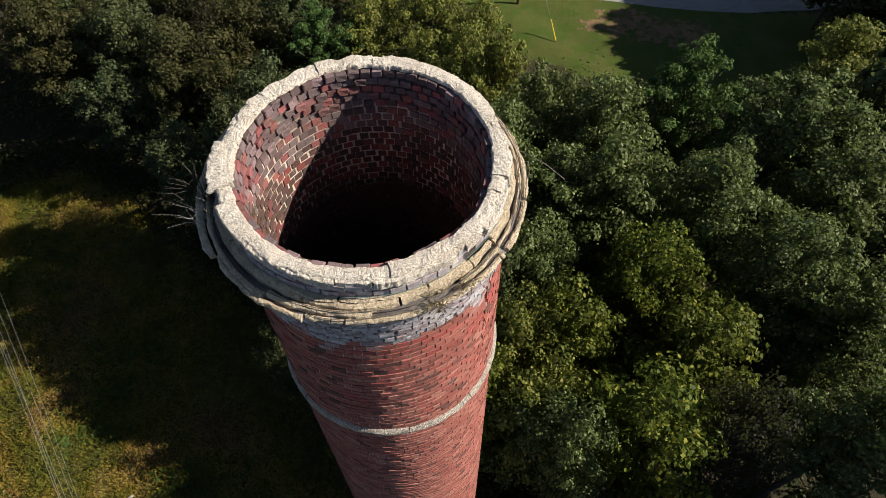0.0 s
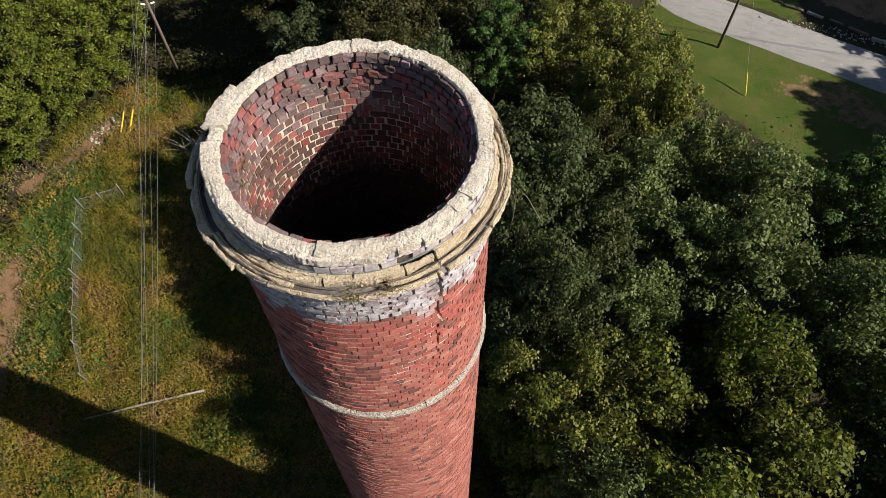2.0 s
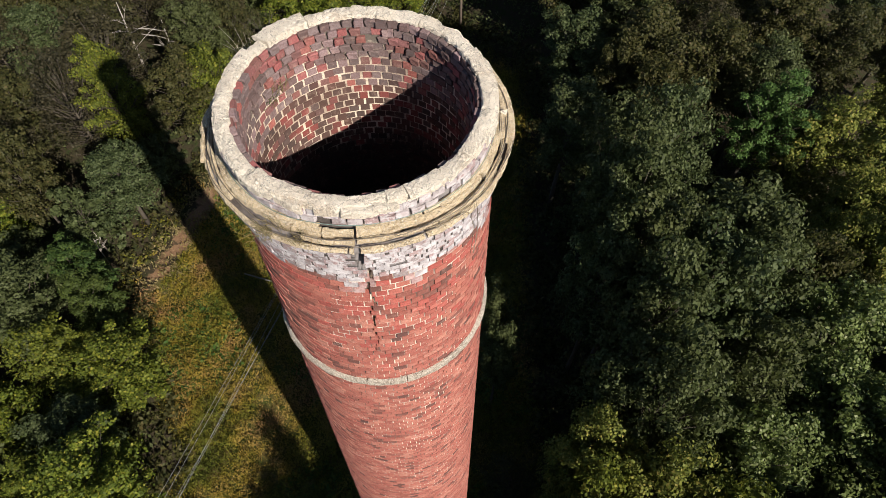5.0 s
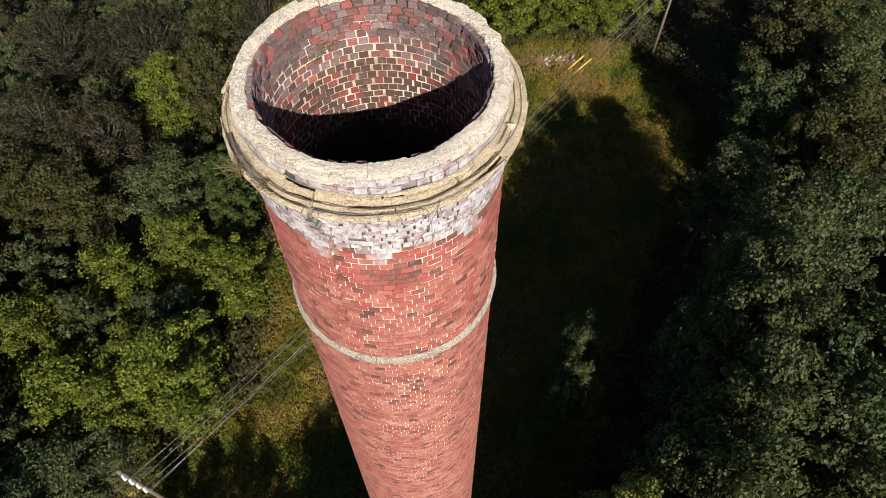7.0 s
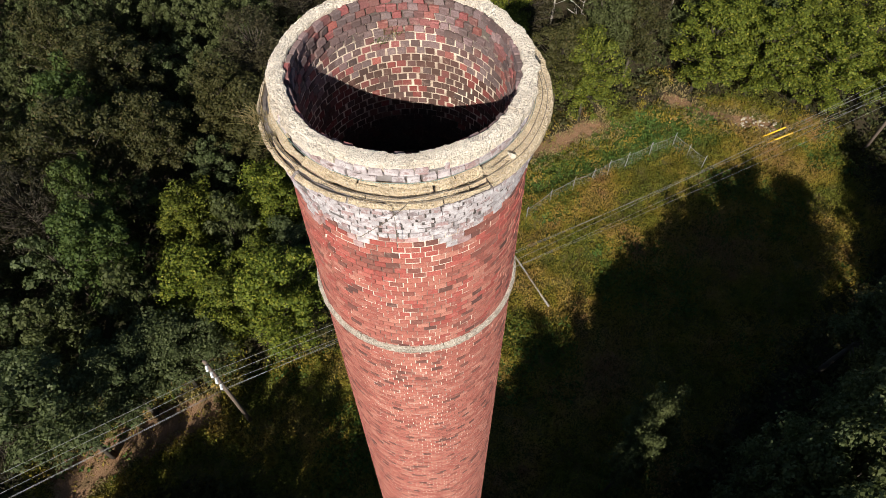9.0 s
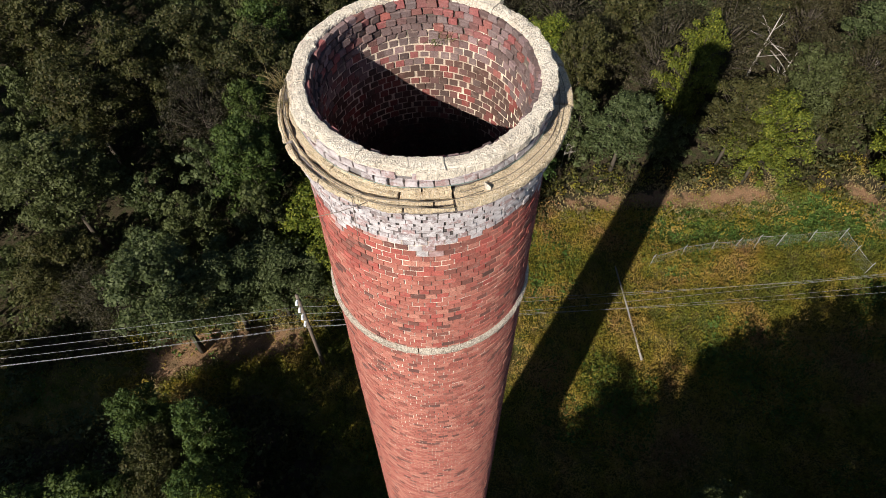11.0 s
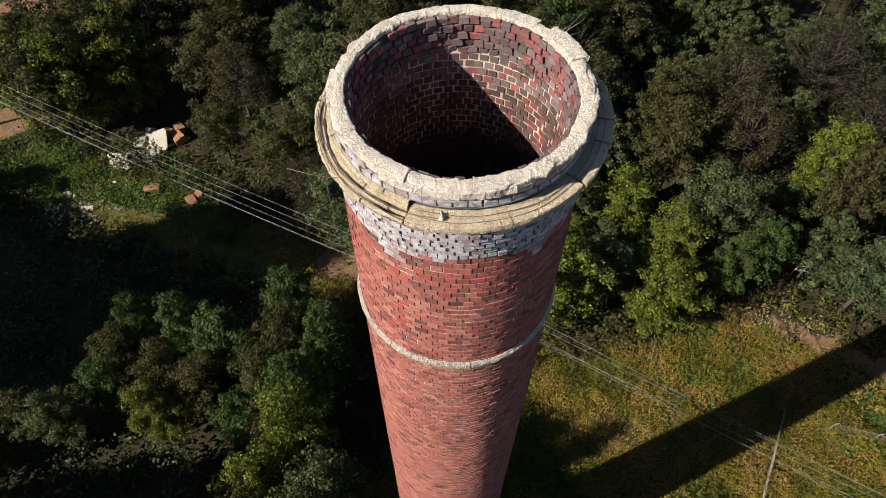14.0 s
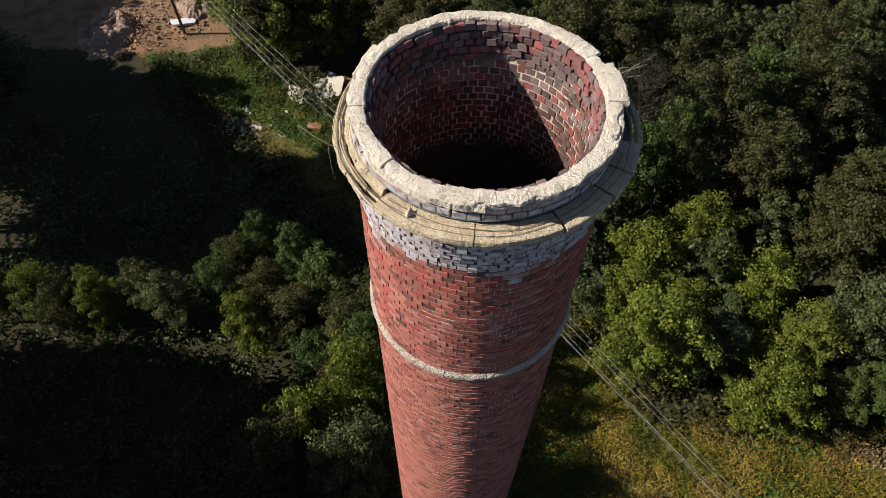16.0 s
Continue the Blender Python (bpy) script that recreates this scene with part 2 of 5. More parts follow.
L_KHAKI = leaf_material("khaki_leaves", (0.0, (0.086, 0.104, 0.024)), (0.55, (0.161, 0.189, 0.035)), (0.9, (0.247, 0.247, 0.053)), (1.0, (0.370, 0.298, 0.085)))
L_BRUSH = leaf_material("brush_leaves", (0.0, (0.094, 0.116, 0.019)), (0.3, (0.168, 0.160, 0.020)), (0.55, (0.275, 0.206, 0.032)), (0.8, (0.342, 0.224, 0.062)), (1.0, (0.280, 0.140, 0.078)), patchy=0.92)
L_WEED = leaf_material("weed_leaves", (0.0, (0.035, 0.084, 0.019)), (0.6, (0.069, 0.136, 0.027)), (1.0, (0.138, 0.179, 0.043)))
L_STRAW = leaf_material("dry_straw", (0.0, (0.22, 0.17, 0.08)), (0.6, (0.32, 0.25, 0.12)), (1.0, (0.14, 0.13, 0.05)))


def ground_material():
    m = Mat("ground_cover", 0.95, 0.1)
    fine, mid, broad = m.noise(9, 5, 0.7), m.noise(1.1, 5, 0.6), m.noise(0.16, 4)
    litter = m.mix(fine, (0.024, 0.021, 0.013), (0.060, 0.046, 0.027))
    litter = m.mix(m.step(mid, 0.45, 0.65), litter, (0.030, 0.038, 0.013))
    meadow = m.mix(m.step(mid, 0.35, 0.65), (0.060, 0.072, 0.016), (0.15, 0.11, 0.042))
    meadow = m.mix(m.step(fine, 0.4, 0.7, 0, 0.7), meadow, (0.042, 0.058, 0.012))
    lawn = m.mix(m.step(m.noise(0.35, 4, 0.6), 0.35, 0.62), (0.052, 0.078, 0.013), (0.082, 0.086, 0.022))
    lawn = m.mix(m.step(m.noise(3.0, 3, 0.6, (0.25, 3.2, 1.0)), 0.40, 0.66, 0, 0.5), lawn, (0.055, 0.095, 0.013))
    lawn = m.mix(m.step(m.noise(6, 4), 0.5, 0.7, 0, 0.4), lawn, (0.045, 0.08, 0.012))
    dirt = m.mix(mid, (0.27, 0.155, 0.085), (0.13, 0.082, 0.048))
    dirt = m.mix(m.step(fine, 0.5, 0.7, 0, 0.6), dirt, (0.34, 0.23, 0.15))
    lawn = m.mix(m.step(m.noise(0.8, 6, 0.75), 0.50, 0.66, 0, 0.55), lawn, (0.095, 0.072, 0.030))
    dirt = m.mix(m.step(m.noise(0.45, 6, 0.7), 0.48, 0.62, 0, 0.75), dirt, (0.10, 0.072, 0.036))
    edge = m.math("MULTIPLY", m.math("SUBTRACT", m.math("ADD", m.math("MULTIPLY", mid, 0.6), m.math("MULTIPLY", broad, 0.4)), 0.5), 1.9)

    def zone(name):
        return m.step(m.math("ADD", m.attr(name), edge), 0.40, 0.60)

    c = m.mix(zone("meadow"), litter, meadow)
    c = m.mix(zone("lawn"), c, lawn)
    c = m.mix(zone("dirt"), c, dirt)
    return m.done(c, m.math("ADD", fine, mid), 0.8, 0.12)


M_GROUND = ground_material()


def road_material():
    m = Mat("worn_pale_asphalt", 0.9, 0.2)
    c = m.mix(m.noise(0.5, 5), (0.30, 0.285, 0.265), (0.225, 0.22, 0.212))
    c = m.mix(m.step(m.noise(30, 3), 0.45, 0.7, 0, 0.5), c, (0.22, 0.20, 0.18))
    c = m.mix(m.step(m.noise(1.6, 5), 0.58, 0.7, 0, 0.5), c, (0.36, 0.33, 0.29))
    c = m.mix(m.step(m.noise(0.9, 6, 0.7, (0.5, 1.6, 1.0)), 0.48, 0.62, 0, 0.55), c, (0.20, 0.185, 0.165))
    return m.done(c, m.noise(40, 4), 0.4, 0.01)


M_ROAD = road_material()

# ---- mesh helpers ----


def mesh_ob(name, verts, faces, material, parent=None, smooth=False, label=""):
    me = bpy.data.meshes.new(name)
    me.from_pydata(verts, [], faces)
    me.materials.append(material)
    if smooth:
        me.polygons.foreach_set("use_smooth", [True] * len(me.polygons))
    me.update()
    ob = new(name, me)
    ob.parent = parent
    return tagged(ob, label)


def part(name, bm, material, parent, label="", smooth=False):
    bmesh.ops.recalc_face_normals(bm, faces=bm.faces)
    me = bpy.data.meshes.new(name)
    bm.to_mesh(me)
    bm.free()
    me.materials.append(material)
    if smooth:
        me.polygons.foreach_set("use_smooth", [True] * len(me.polygons))
    ob = new(name, me)
    ob.parent = parent
    return tagged(ob, label)


def thing(name, at, label, category, group="", kind=""):
    ob = new(name)
    ob.empty_display_size = 0.3
    ob.location = at
    return tagged(ob, label, category, group, kind)


def tube(bm, points, radii, sides=6):
    """A tapered round bar through points, closed at both ends."""
    pts = [Vector(p) for p in points]
    if not hasattr(radii, "__len__"):
        radii = [radii] * len(pts)
    rings = []
    for i, p in enumerate(pts):
        d = (pts[min(i + 1, len(pts) - 1)] - pts[max(i - 1, 0)]).normalized()
        a = d.orthogonal().normalized()
        b = d.cross(a)
        rings.append([bm.verts.new(p + radii[i] * (math.cos(2 * math.pi * k / sides) * a + math.sin(2 * math.pi * k / sides) * b)) for k in range(sides)])
    for r, s in zip(rings, rings[1:]):
        best = min(range(sides), key=lambda o: (s[o].co - r[0].co).length)
        for k in range(sides):
            bm.faces.new((r[k], r[(k + 1) % sides], s[(k + 1 + best) % sides], s[(k + best) % sides]))
    bm.faces.new(rings[0][::-1])
    bm.faces.new(rings[-1])


def box(bm, sx, sy, sz, m=None, bevel=0.0):
    r = bmesh.ops.create_cube(bm, size=1, matrix=(m or Matrix()) @ Matrix.Diagonal((sx, sy, sz, 1)))
    if bevel:
        edges = list({e for v in r["verts"] for e in v.link_edges})
        bmesh.ops.bevel(bm, geom=edges, offset=bevel, segments=1, affect="EDGES")


def leaf_quads(centres, normals, sizes, rng, long=1.6, upright=False):
    """Kite-shaped leaves: one quad each, folded a little along the middle."""
    n = len(centres)
    nrm = normals / (np.linalg.norm(normals, axis=1)[:, None] + 1e-9)
    rand = rng.normal(size=(n, 3))
    a = np.cross(nrm, rand)
    if upright:
        a = np.array([0, 0, 1.0]) + 0.45 * rand
        nrm = np.cross(a, rng.normal(size=(n, 3)))
        nrm /= np.linalg.norm(nrm, axis=1)[:, None] + 1e-9
    a /= np.linalg.norm(a, axis=1)[:, None] + 1e-9
    b = np.cross(nrm, a)
    s = sizes[:, None]
    v = np.stack([centres - a * s * long / 2, centres + b * s / 2 + nrm * s * 0.12, centres + a * s * long / 2, centres - b * s / 2 + nrm * s * 0.12], 1)
    return v.reshape(-1, 3)


def quads_ob(name, verts, material, parent=None, label="", kind="", sides=4):
    n = len(verts) // sides
    me = bpy.data.meshes.new(name)
    me.vertices.add(sides * n)
    me.vertices.foreach_set("co", np.ascontiguousarray(verts, dtype=np.float32).ravel())
    me.loops.add(sides * n)
    me.loops.foreach_set("vertex_index", np.arange(sides * n, dtype=np.int32))
    me.polygons.add(n)
    me.polygons.foreach_set("loop_start", np.arange(0, sides * n, sides, dtype=np.int32))
    me.update(calc_edges=True)
    me.validate()
    me.materials.append(material)
    ob = new(name, me)
    ob.parent = parent
    return tagged(ob, label, kind=kind)
# ---- the ground: one sheet out to the horizon ----
rng = np.random.default_rng(7)


def inside(x, y, poly):
    """How far (metres, positive inside) points lie within a polygon."""
    x, y = np.asarray(x, float), np.asarray(y, float)
    ins, dist = np.zeros(x.shape, bool), np.full(x.shape, 1e9)
    for (x0, y0), (x1, y1) in zip(poly, poly[1:] + poly[:1]):
        cross = ((y0 > y) != (y1 > y)) & (x < (x1 - x0) * (y - y0) / (y1 - y0 + 1e-12) + x0)
        ins ^= cross
        t = np.clip(((x - x0) * (x1 - x0) + (y - y0) * (y1 - y0)) / ((x1 - x0) ** 2 + (y1 - y0) ** 2), 0, 1)
        dist = np.minimum(dist, np.hypot(x - x0 - t * (x1 - x0), y - y0 - t * (y1 - y0)))
    return np.where(ins, dist, -dist)


CLEARING = [(-50, 27), (-45, 37), (-31, 38), (-22, 30), (-14, 22), (-6, 15), (2, 9), (6, 3), (8, -3), (3, -8), (-3, -12), (-4, -18), (2, -26), (9, -34), (24, -52), (18, -56), (8, -44), (-1, -32), (-8, -26), (-12, -19), (-17, -9), (-25, -8), (-32, -6), (-38, 4), (-45, 13)]
LAWN = [(0, 76), (3, 69.5), (6.5, 63), (9.5, 58), (12, 53), (20, 47.5), (30, 43), (60, 38), (60, 57), (40, 57.8), (28, 60.9), (18, 63.6), (11, 65.2), (7, 67), (4, 71), (2, 76)]
VERGE_GRASS = [(5.5, 80), (6.5, 75), (9.5, 72.5), (14, 71), (22, 69), (22, 77.5), (12, 78.5)]
STRIP = [(-47, 22), (-43, 26), (-40, 19), (-36.5, 11.5), (-33, 5), (-35.5, 2), (-40, 10), (-45, 16)]
DIRT = [
    [(-49.5, 19.5), (-47, 24), (-46.2, 28.6), (-44.8, 31.4), (-43.4, 30.4), (-44.4, 27.8), (-44.8, 23), (-47.8, 18.6)],
    [(-44.5, 12), (-43, 13.5), (-39, 7.5), (-34, -1), (-32, -5), (-33.5, -5.5), (-36.5, -0.5), (-41, 7)],
    [(-11.2, -18.4), (-8.8, -17.6), (-6.2, -21.2), (-4.4, -23.6), (-1, -26.5), (-2.5, -29), (-4.7, -28.8), (-6.3, -26.6), (-8.3, -24.3), (-10.4, -20.6)],
    [(16, -58), (24, -55), (36, -58), (48, -60), (48, -80), (10, -82), (14, -66)],
    [(24, 73.5), (40, 69.5), (60, 71), (70, 90), (30, 90)],
]
fine_axis = np.arange(-96, 96.1, 1.2)
far_axis = np.array([100, 110, 125, 150, 190, 260, 400, 700, 1300, 2400.0])
axis = np.concatenate([-far_axis[::-1], fine_axis, far_axis])
gx, gy = np.meshgrid(axis, axis)
ROAD_LINE = [(-14, 112), (-6, 95), (0.6, 83), (3.0, 76.9), (5.6, 72.0), (9.4, 68.7), (14.8, 67.0), (24.8, 64.4), (34, 62.1), (44, 61.2), (60, 63), (110, 76)]


def road_far(x, y):
    d = np.full(np.shape(x), 1e9)
    for (x0, y0), (x1, y1) in zip(ROAD_LINE, ROAD_LINE[1:]):
        t = np.clip(((x - x0) * (x1 - x0) + (y - y0) * (y1 - y0)) / ((x1 - x0) ** 2 + (y1 - y0) ** 2), 0, 1)
        d = np.minimum(d, np.hypot(x - x0 - t * (x1 - x0), y - y0 - t * (y1 - y0)))
    return d


def height(x, y):
    """The lie of the land."""
    x, y = np.asarray(x, float), np.asarray(y, float)
    h = 0.16 * np.sin(0.31 * x + 1.3) * np.cos(0.27 * y) + 0.10 * np.sin(0.83 * x + 0.6 * y) + 0.06 * np.cos(1.7 * y - 0.9 * x)
    calm = np.clip((np.hypot(x, y) - 3) / 4, 0, 1) * np.clip((road_far(x, y) - 3.2) / 4, 0, 1)
    return h * calm


gz = height(gx, gy)
nn = len(axis)
idx = np.arange(nn * nn).reshape(nn, nn)
faces = np.stack([idx[:-1, :-1], idx[:-1, 1:], idx[1:, 1:], idx[1:, :-1]], -1).reshape(-1, 4)
ground = mesh_ob("ground", np.stack([gx, gy, gz], -1).reshape(-1, 3).tolist(), faces.tolist(), M_GROUND, smooth=True)
tagged(ground, "leaf litter, rough meadow, mown grass and bare earth", "ground", kind="structure")


def zone(name, values):
    a = ground.data.attributes.new(name, "FLOAT", "POINT")
    a.data.foreach_set("value", np.ascontiguousarray(values, dtype=np.float32).ravel())


zone("meadow", np.clip(0.5 + inside(gx, gy, CLEARING) / 5, 0, 1))
zone("lawn", np.clip(0.5 + np.max([inside(gx, gy, LAWN), 0.7 * inside(gx, gy, STRIP), inside(gx, gy, VERGE_GRASS)], axis=0) / 3, 0, 1))
WORN = [(19, 56.5), (23, 60.8), (29, 59.3), (36, 57), (34, 51), (25, 53.5)]
bare = np.clip(0.44 + np.max([inside(gx, gy, p) for p in DIRT], axis=0) / 2.0, 0, 1)
zone("dirt", np.maximum(bare, np.clip(0.30 + inside(gx, gy, WORN) / 4, 0, 0.52)))


def road():
    pts = [Vector((x, y, 0)) for x, y in ROAD_LINE]
    fine = []
    for i in range(len(pts) - 1):
        a, b, c, d = pts[max(i - 1, 0)], pts[i], pts[i + 1], pts[min(i + 2, len(pts) - 1)]
        for k in range(8):
            t = k / 8
            fine.append(0.5 * ((2 * b) + (c - a) * t + (2 * a - 5 * b + 4 * c - d) * t * t + (3 * b - a - 3 * c + d) * t ** 3))
    verts, fs = [], []
    for i, p in enumerate(fine):
        d = (fine[min(i + 1, len(fine) - 1)] - fine[max(i - 1, 0)]).normalized()
        s = Vector((d.y, -d.x, 0))
        w = 3.0 + 0.12 * noise.noise(p * 0.6)
        for u, z in ((-w - 0.25, -0.05), (-w, 0.045), (0, 0.075), (w, 0.045), (w + 0.25, -0.05)):
            verts.append(p + s * u + Vector((0, 0, z)))
        if i:
            o = 5 * i
            fs += [(o - 5 + k, o - 4 + k, o + k + 1, o + k) for k in range(4)]
    ob = mesh_ob("road", verts, fs, M_ROAD, smooth=True)
    tagged(ob, "worn pale grey two-lane asphalt road", "road", kind="structure")


road()

# ---- the chimney ----
COURSE, PER = 0.1045, 60


def shaft_r(z):
    return 1.43 + 0.0162 * (42.4 - z)


CRACK_AZ = radians(-36.6)
crack_rng = random.Random(5)
CRACK = {}
_a = 0.0
for _k in range(24):
    _a += crack_rng.uniform(-0.03, 0.028)
    CRACK[_k] = (_a, 0.5 * (0.078 if _k < 7 else 0.046 if _k < 13 else 0.026 if _k < 18 else 0.016) / 1.45 * crack_rng.uniform(0.6, 1.3))


def crack_span(z):
    k = int((43.10 - z) / COURSE)
    if 0 <= k < 24:
        a, w = CRACK[k]
        return CRACK_AZ + a - w, CRACK_AZ + a + w
    return None


def wedge(verts, faces, a0, a1, r_face, r_back, z0, z1):
    """One tapered brick: face and back follow the curve of the wall."""
    o = len(verts)
    for r, shrink in ((r_back, 0), (r_face, 1)):
        for a, z in ((a0, z0), (a1, z0), (a1, z1), (a0, z1)):
            verts.append((r * math.cos(a), r * math.sin(a), z))
    for f in ((4, 5, 6, 7), (0, 1, 5, 4), (2, 3, 7, 6), (1, 2, 6, 5), (3, 0, 4, 7)):
        faces.append(tuple(o + i for i in f) if r_face > r_back else tuple(o + i for i in f[::-1]))


def lathe(name, profile, segs, material, parent, push=None, label=""):
    verts, fs = [], []
    for r, z in profile:
        for k in range(segs):
            a = 2 * math.pi * k / segs
            q = r - (push(a, z) if push else 0)
            verts.append((q * math.cos(a), q * math.sin(a), z))
    for j in range(len(profile) - 1):
        for k in range(segs):
            l = (k + 1) % segs
            fs.append((j * segs + k, j * segs + l, (j + 1) * segs + l, (j + 1) * segs + k))
    return mesh_ob(name, verts, fs, material, parent, True, label)


def ring_segment(name, a0, a1, profile, material, parent, rough=0.012, seed=0.0, step=0.03, label="", jag=0.0):
    """A rough piece of a ring: a closed profile (r, z) swept from a0 to a1, worn by noise."""
    n = max(2, int((a1 - a0) / step))
    verts, fs, m = [], [], len(profile)
    mid_r = (min(p[0] for p in profile) + max(p[0] for p in profile)) / 2
    for i in range(n + 1):
        a = a0 + (a1 - a0) * i / n
        for r, z in profile:
            p = Vector((r * math.cos(a), r * math.sin(a), z))
            d = rough * (noise.noise(p * 9 + Vector((seed, 0, 0))) + 0.7 * noise.noise(p * 34 + Vector((0, seed, 0))))
            q = r + d + jag * noise.noise(Vector((7 * math.cos(a), 7 * math.sin(a), seed))) * (1 if r > mid_r else 0)
            aa = a + (0.6 * rough * noise.noise(p * 14 + Vector((0, 0, seed))) if i in (0, n) else 0)
            verts.append((q * math.cos(aa), q * math.sin(aa), z + rough * (0.6 * noise.noise(p * 11) + 0.6 * noise.noise(p * 37 + Vector((seed, seed, 3))))))
    for i in range(n):
        for k in range(m):
            l = (k + 1) % m
            fs.append((i * m + k, (i + 1) * m + k, (i + 1) * m + l, i * m + l))
    fs.append(tuple(range(m)))
    fs.append(tuple(n * m + k for k in range(m - 1, -1, -1)))
    return mesh_ob(name, verts, fs, material, parent, False, label)


def brick_mesh(w, d, h, wear, seed, material):
    bm = bmesh.new()
    box(bm, d, w, h, None, 0.005)
    r = random.Random(seed)
    for v in bm.verts:
        v.co += Vector((r.uniform(-1, 1), r.uniform(-1, 1), r.uniform(-1, 1))) * wear
    me = bpy.data.meshes.new("brick")
    bm.to_mesh(me)
    bm.free()
    me.materials.append(material)
    return me


def piece(me, parent, a, r, z, tilt=0.0, name="brick"):
    ob = new(name, me)
    ob.parent = parent
    ob.matrix_basis = Matrix.Translation((r * math.cos(a), r * math.sin(a), z)) @ Matrix.Rotation(a + tilt, 4, "Z")
    return ob


def chimney():
    r = random.Random(11)
    top = thing("brick_chimney", (0, 0, 0), "tall round red brick chimney with a crumbling limewashed top", "chimney")
    # shaft
    def push(a, z):
        s = crack_span(z - 0.001)
        return 0.16 if s and s[0] - 0.004 < (a if a < math.pi else a - 2 * math.pi) < s[1] + 0.004 else 0.0
    low = [(shaft_r(z) - 0.0115, z) for z in (-0.3, 8, 16, 24, 30, 35, 38, 40.4)]
    zs = [40.4 + 0.0522 * k for k in range(1, 38)] + [42.39]
    shaft = lathe("shaft", low + [(shaft_r(z) - 0.0115, z) for z in zs], 720, M_MORTAR, top, push, "red brick shaft with pale mortar")
    n_courses = int(42.38 / COURSE)
    red, deep, limed, faded = ([], []), ([], []), ([], []), ([], [])
    for c in range(n_courses):
        z1 = 42.38 - c * COURSE
        z0 = z1 - COURSE + 0.017
        ro, off = shaft_r((z0 + z1) / 2), r.uniform(-0.004, 0.004) + 0.5 * (c % 2)
        span = crack_span(z0 + 0.03)
        dark = 0.62 - (42.4 - z1) * 0.22
        cuts = [2 * math.pi / PER * (k + (r.uniform(-0.13, 0.13) if 0 < k < PER else 0)) for k in range(PER + 1)]
        for lo, hi in zip(cuts, cuts[1:]):
            g = 0.006 / ro * r.uniform(0.5, 1.7)
            a0, a1 = lo + off * 2 * math.pi / PER - math.pi + g, hi + off * 2 * math.pi / PER - math.pi - g
            if a1 > math.pi:
                a0, a1 = a0 - 2 * math.pi, a1 - 2 * math.pi
            f = ro + r.uniform(-0.004, 0.006)
            if r.random() < 0.06:
                f -= 0.003
            patch = 0.35 * noise.noise(Vector((2.0 * math.cos(a0), 2.0 * math.sin(a0), z0 * 0.8)))
            dest = deep if r.random() < dark + patch else red
            wash = noise.noise(Vector((5 * math.cos(a0), 5 * math.sin(a0), 5.0))) + 0.6 * noise.noise(Vector((13 * math.cos(a0), 13 * math.sin(a0), 2.0 + c)))
            if c < 3 and wash > 0.24 * c - 0.10:
                dest = limed if wash > 0.30 * c + 0.10 else faded
            pieces = [(a0, a1)]
            if span:
                pieces = []
                if a0 < span[0]:
                    pieces.append((a0, min(a1, span[0])))
                if a1 > span[1]:
                    pieces.append((max(a0, span[1]), a1))
            for b0, b1 in pieces:
                if b1 - b0 > 0.008:
                    wedge(*dest, b0, b1, f, ro - 0.05, z0 + r.uniform(-0.005, 0.005), z1 + r.uniform(-0.006, 0.003))
    tagged(mesh_ob("brickwork", *red, M_RED, shaft), "salmon red radial bricks", kind="stuff")
    tagged(mesh_ob("brickwork", *deep, M_DEEP, shaft), "dark red bricks", kind="stuff")
    tagged(mesh_ob("brickwork", *limed, M_LIME, shaft), "bricks with limewash run down over them", kind="stuff")
    tagged(mesh_ob("brickwork", *faded, M_LIME_FADED, shaft), "red bricks with thin faded limewash", kind="stuff")
    # limewashed corbel courses
    lime_courses = [1.445, 1.452, 1.468, 1.485, 1.505, 1.525, 1.545, 1.562]
    step = 0.0875
    prof = []
    for k, q in enumerate(lime_courses):
        z = 42.39 + k * step
        prof += [(q - 0.012, z), (q - 0.012, z + step * 0.5), (q - 0.012, z + step * 0.98)]
    corbel = lathe("corbel", prof, 900, M_LIME_MORTAR, top, push, "limewashed corbelled brick band, peeling")
    vs, fs = [], []
    for k, q in enumerate(lime_courses):
        z0 = 42.39 + k * step
        span = crack_span(z0 + 0.04)
        n = 58 if k % 3 else 84
        for i in range(n):
            a0 = 2 * math.pi * (i + 0.5 * (k % 2) + r.uniform(-0.09, 0.09)) / n - math.pi
            a1 = a0 + 2 * math.pi / n - 0.010 * r.uniform(0.5, 2.0)
            if r.random() < 0.015 or (span and a0 < span[1] and a1 > span[0] and a1 - span[1] < 0.02):
                continue
            if span and a0 < span[1] < a1:
                a0 = span[1]
            if span and a0 < span[0] < a1:
                a1 = span[0]
            wedge(vs, fs, a0, a1, q + r.uniform(-0.010, 0.010), q - 0.07, z0 + r.uniform(0, 0.011), z0 + step - 0.013 + r.uniform(-0.008, 0.005))
    tagged(mesh_ob("brickwork", vs, fs, M_LIME, corbel), "limewashed bricks", kind="stuff")
    # ledge: rings of broken mortar wash with open crevices between them, one sound slab on the north-east side
    lathe("ledge_bed", [(1.36, 43.12), (1.46, 43.12), (1.53, 43.105), (1.585, 43.09), (1.585, 43.07)], 180, M_LIME_MORTAR, top)
    layers = [(1.548, 1.606, 43.086, 43.134, 0.20, 0.7, 0.024, 0.0), (1.482, 1.536, 43.095, 43.164, 0.25, 0.9, 0.030, 0.05), (1.400, 1.468, 43.100, 43.198, 0.3, 1.0, 0.032, 0.05), (1.37, 1.446, 43.206, 43.230, 0.3, 0.9, 0.030, 0.30)]
    k = 0
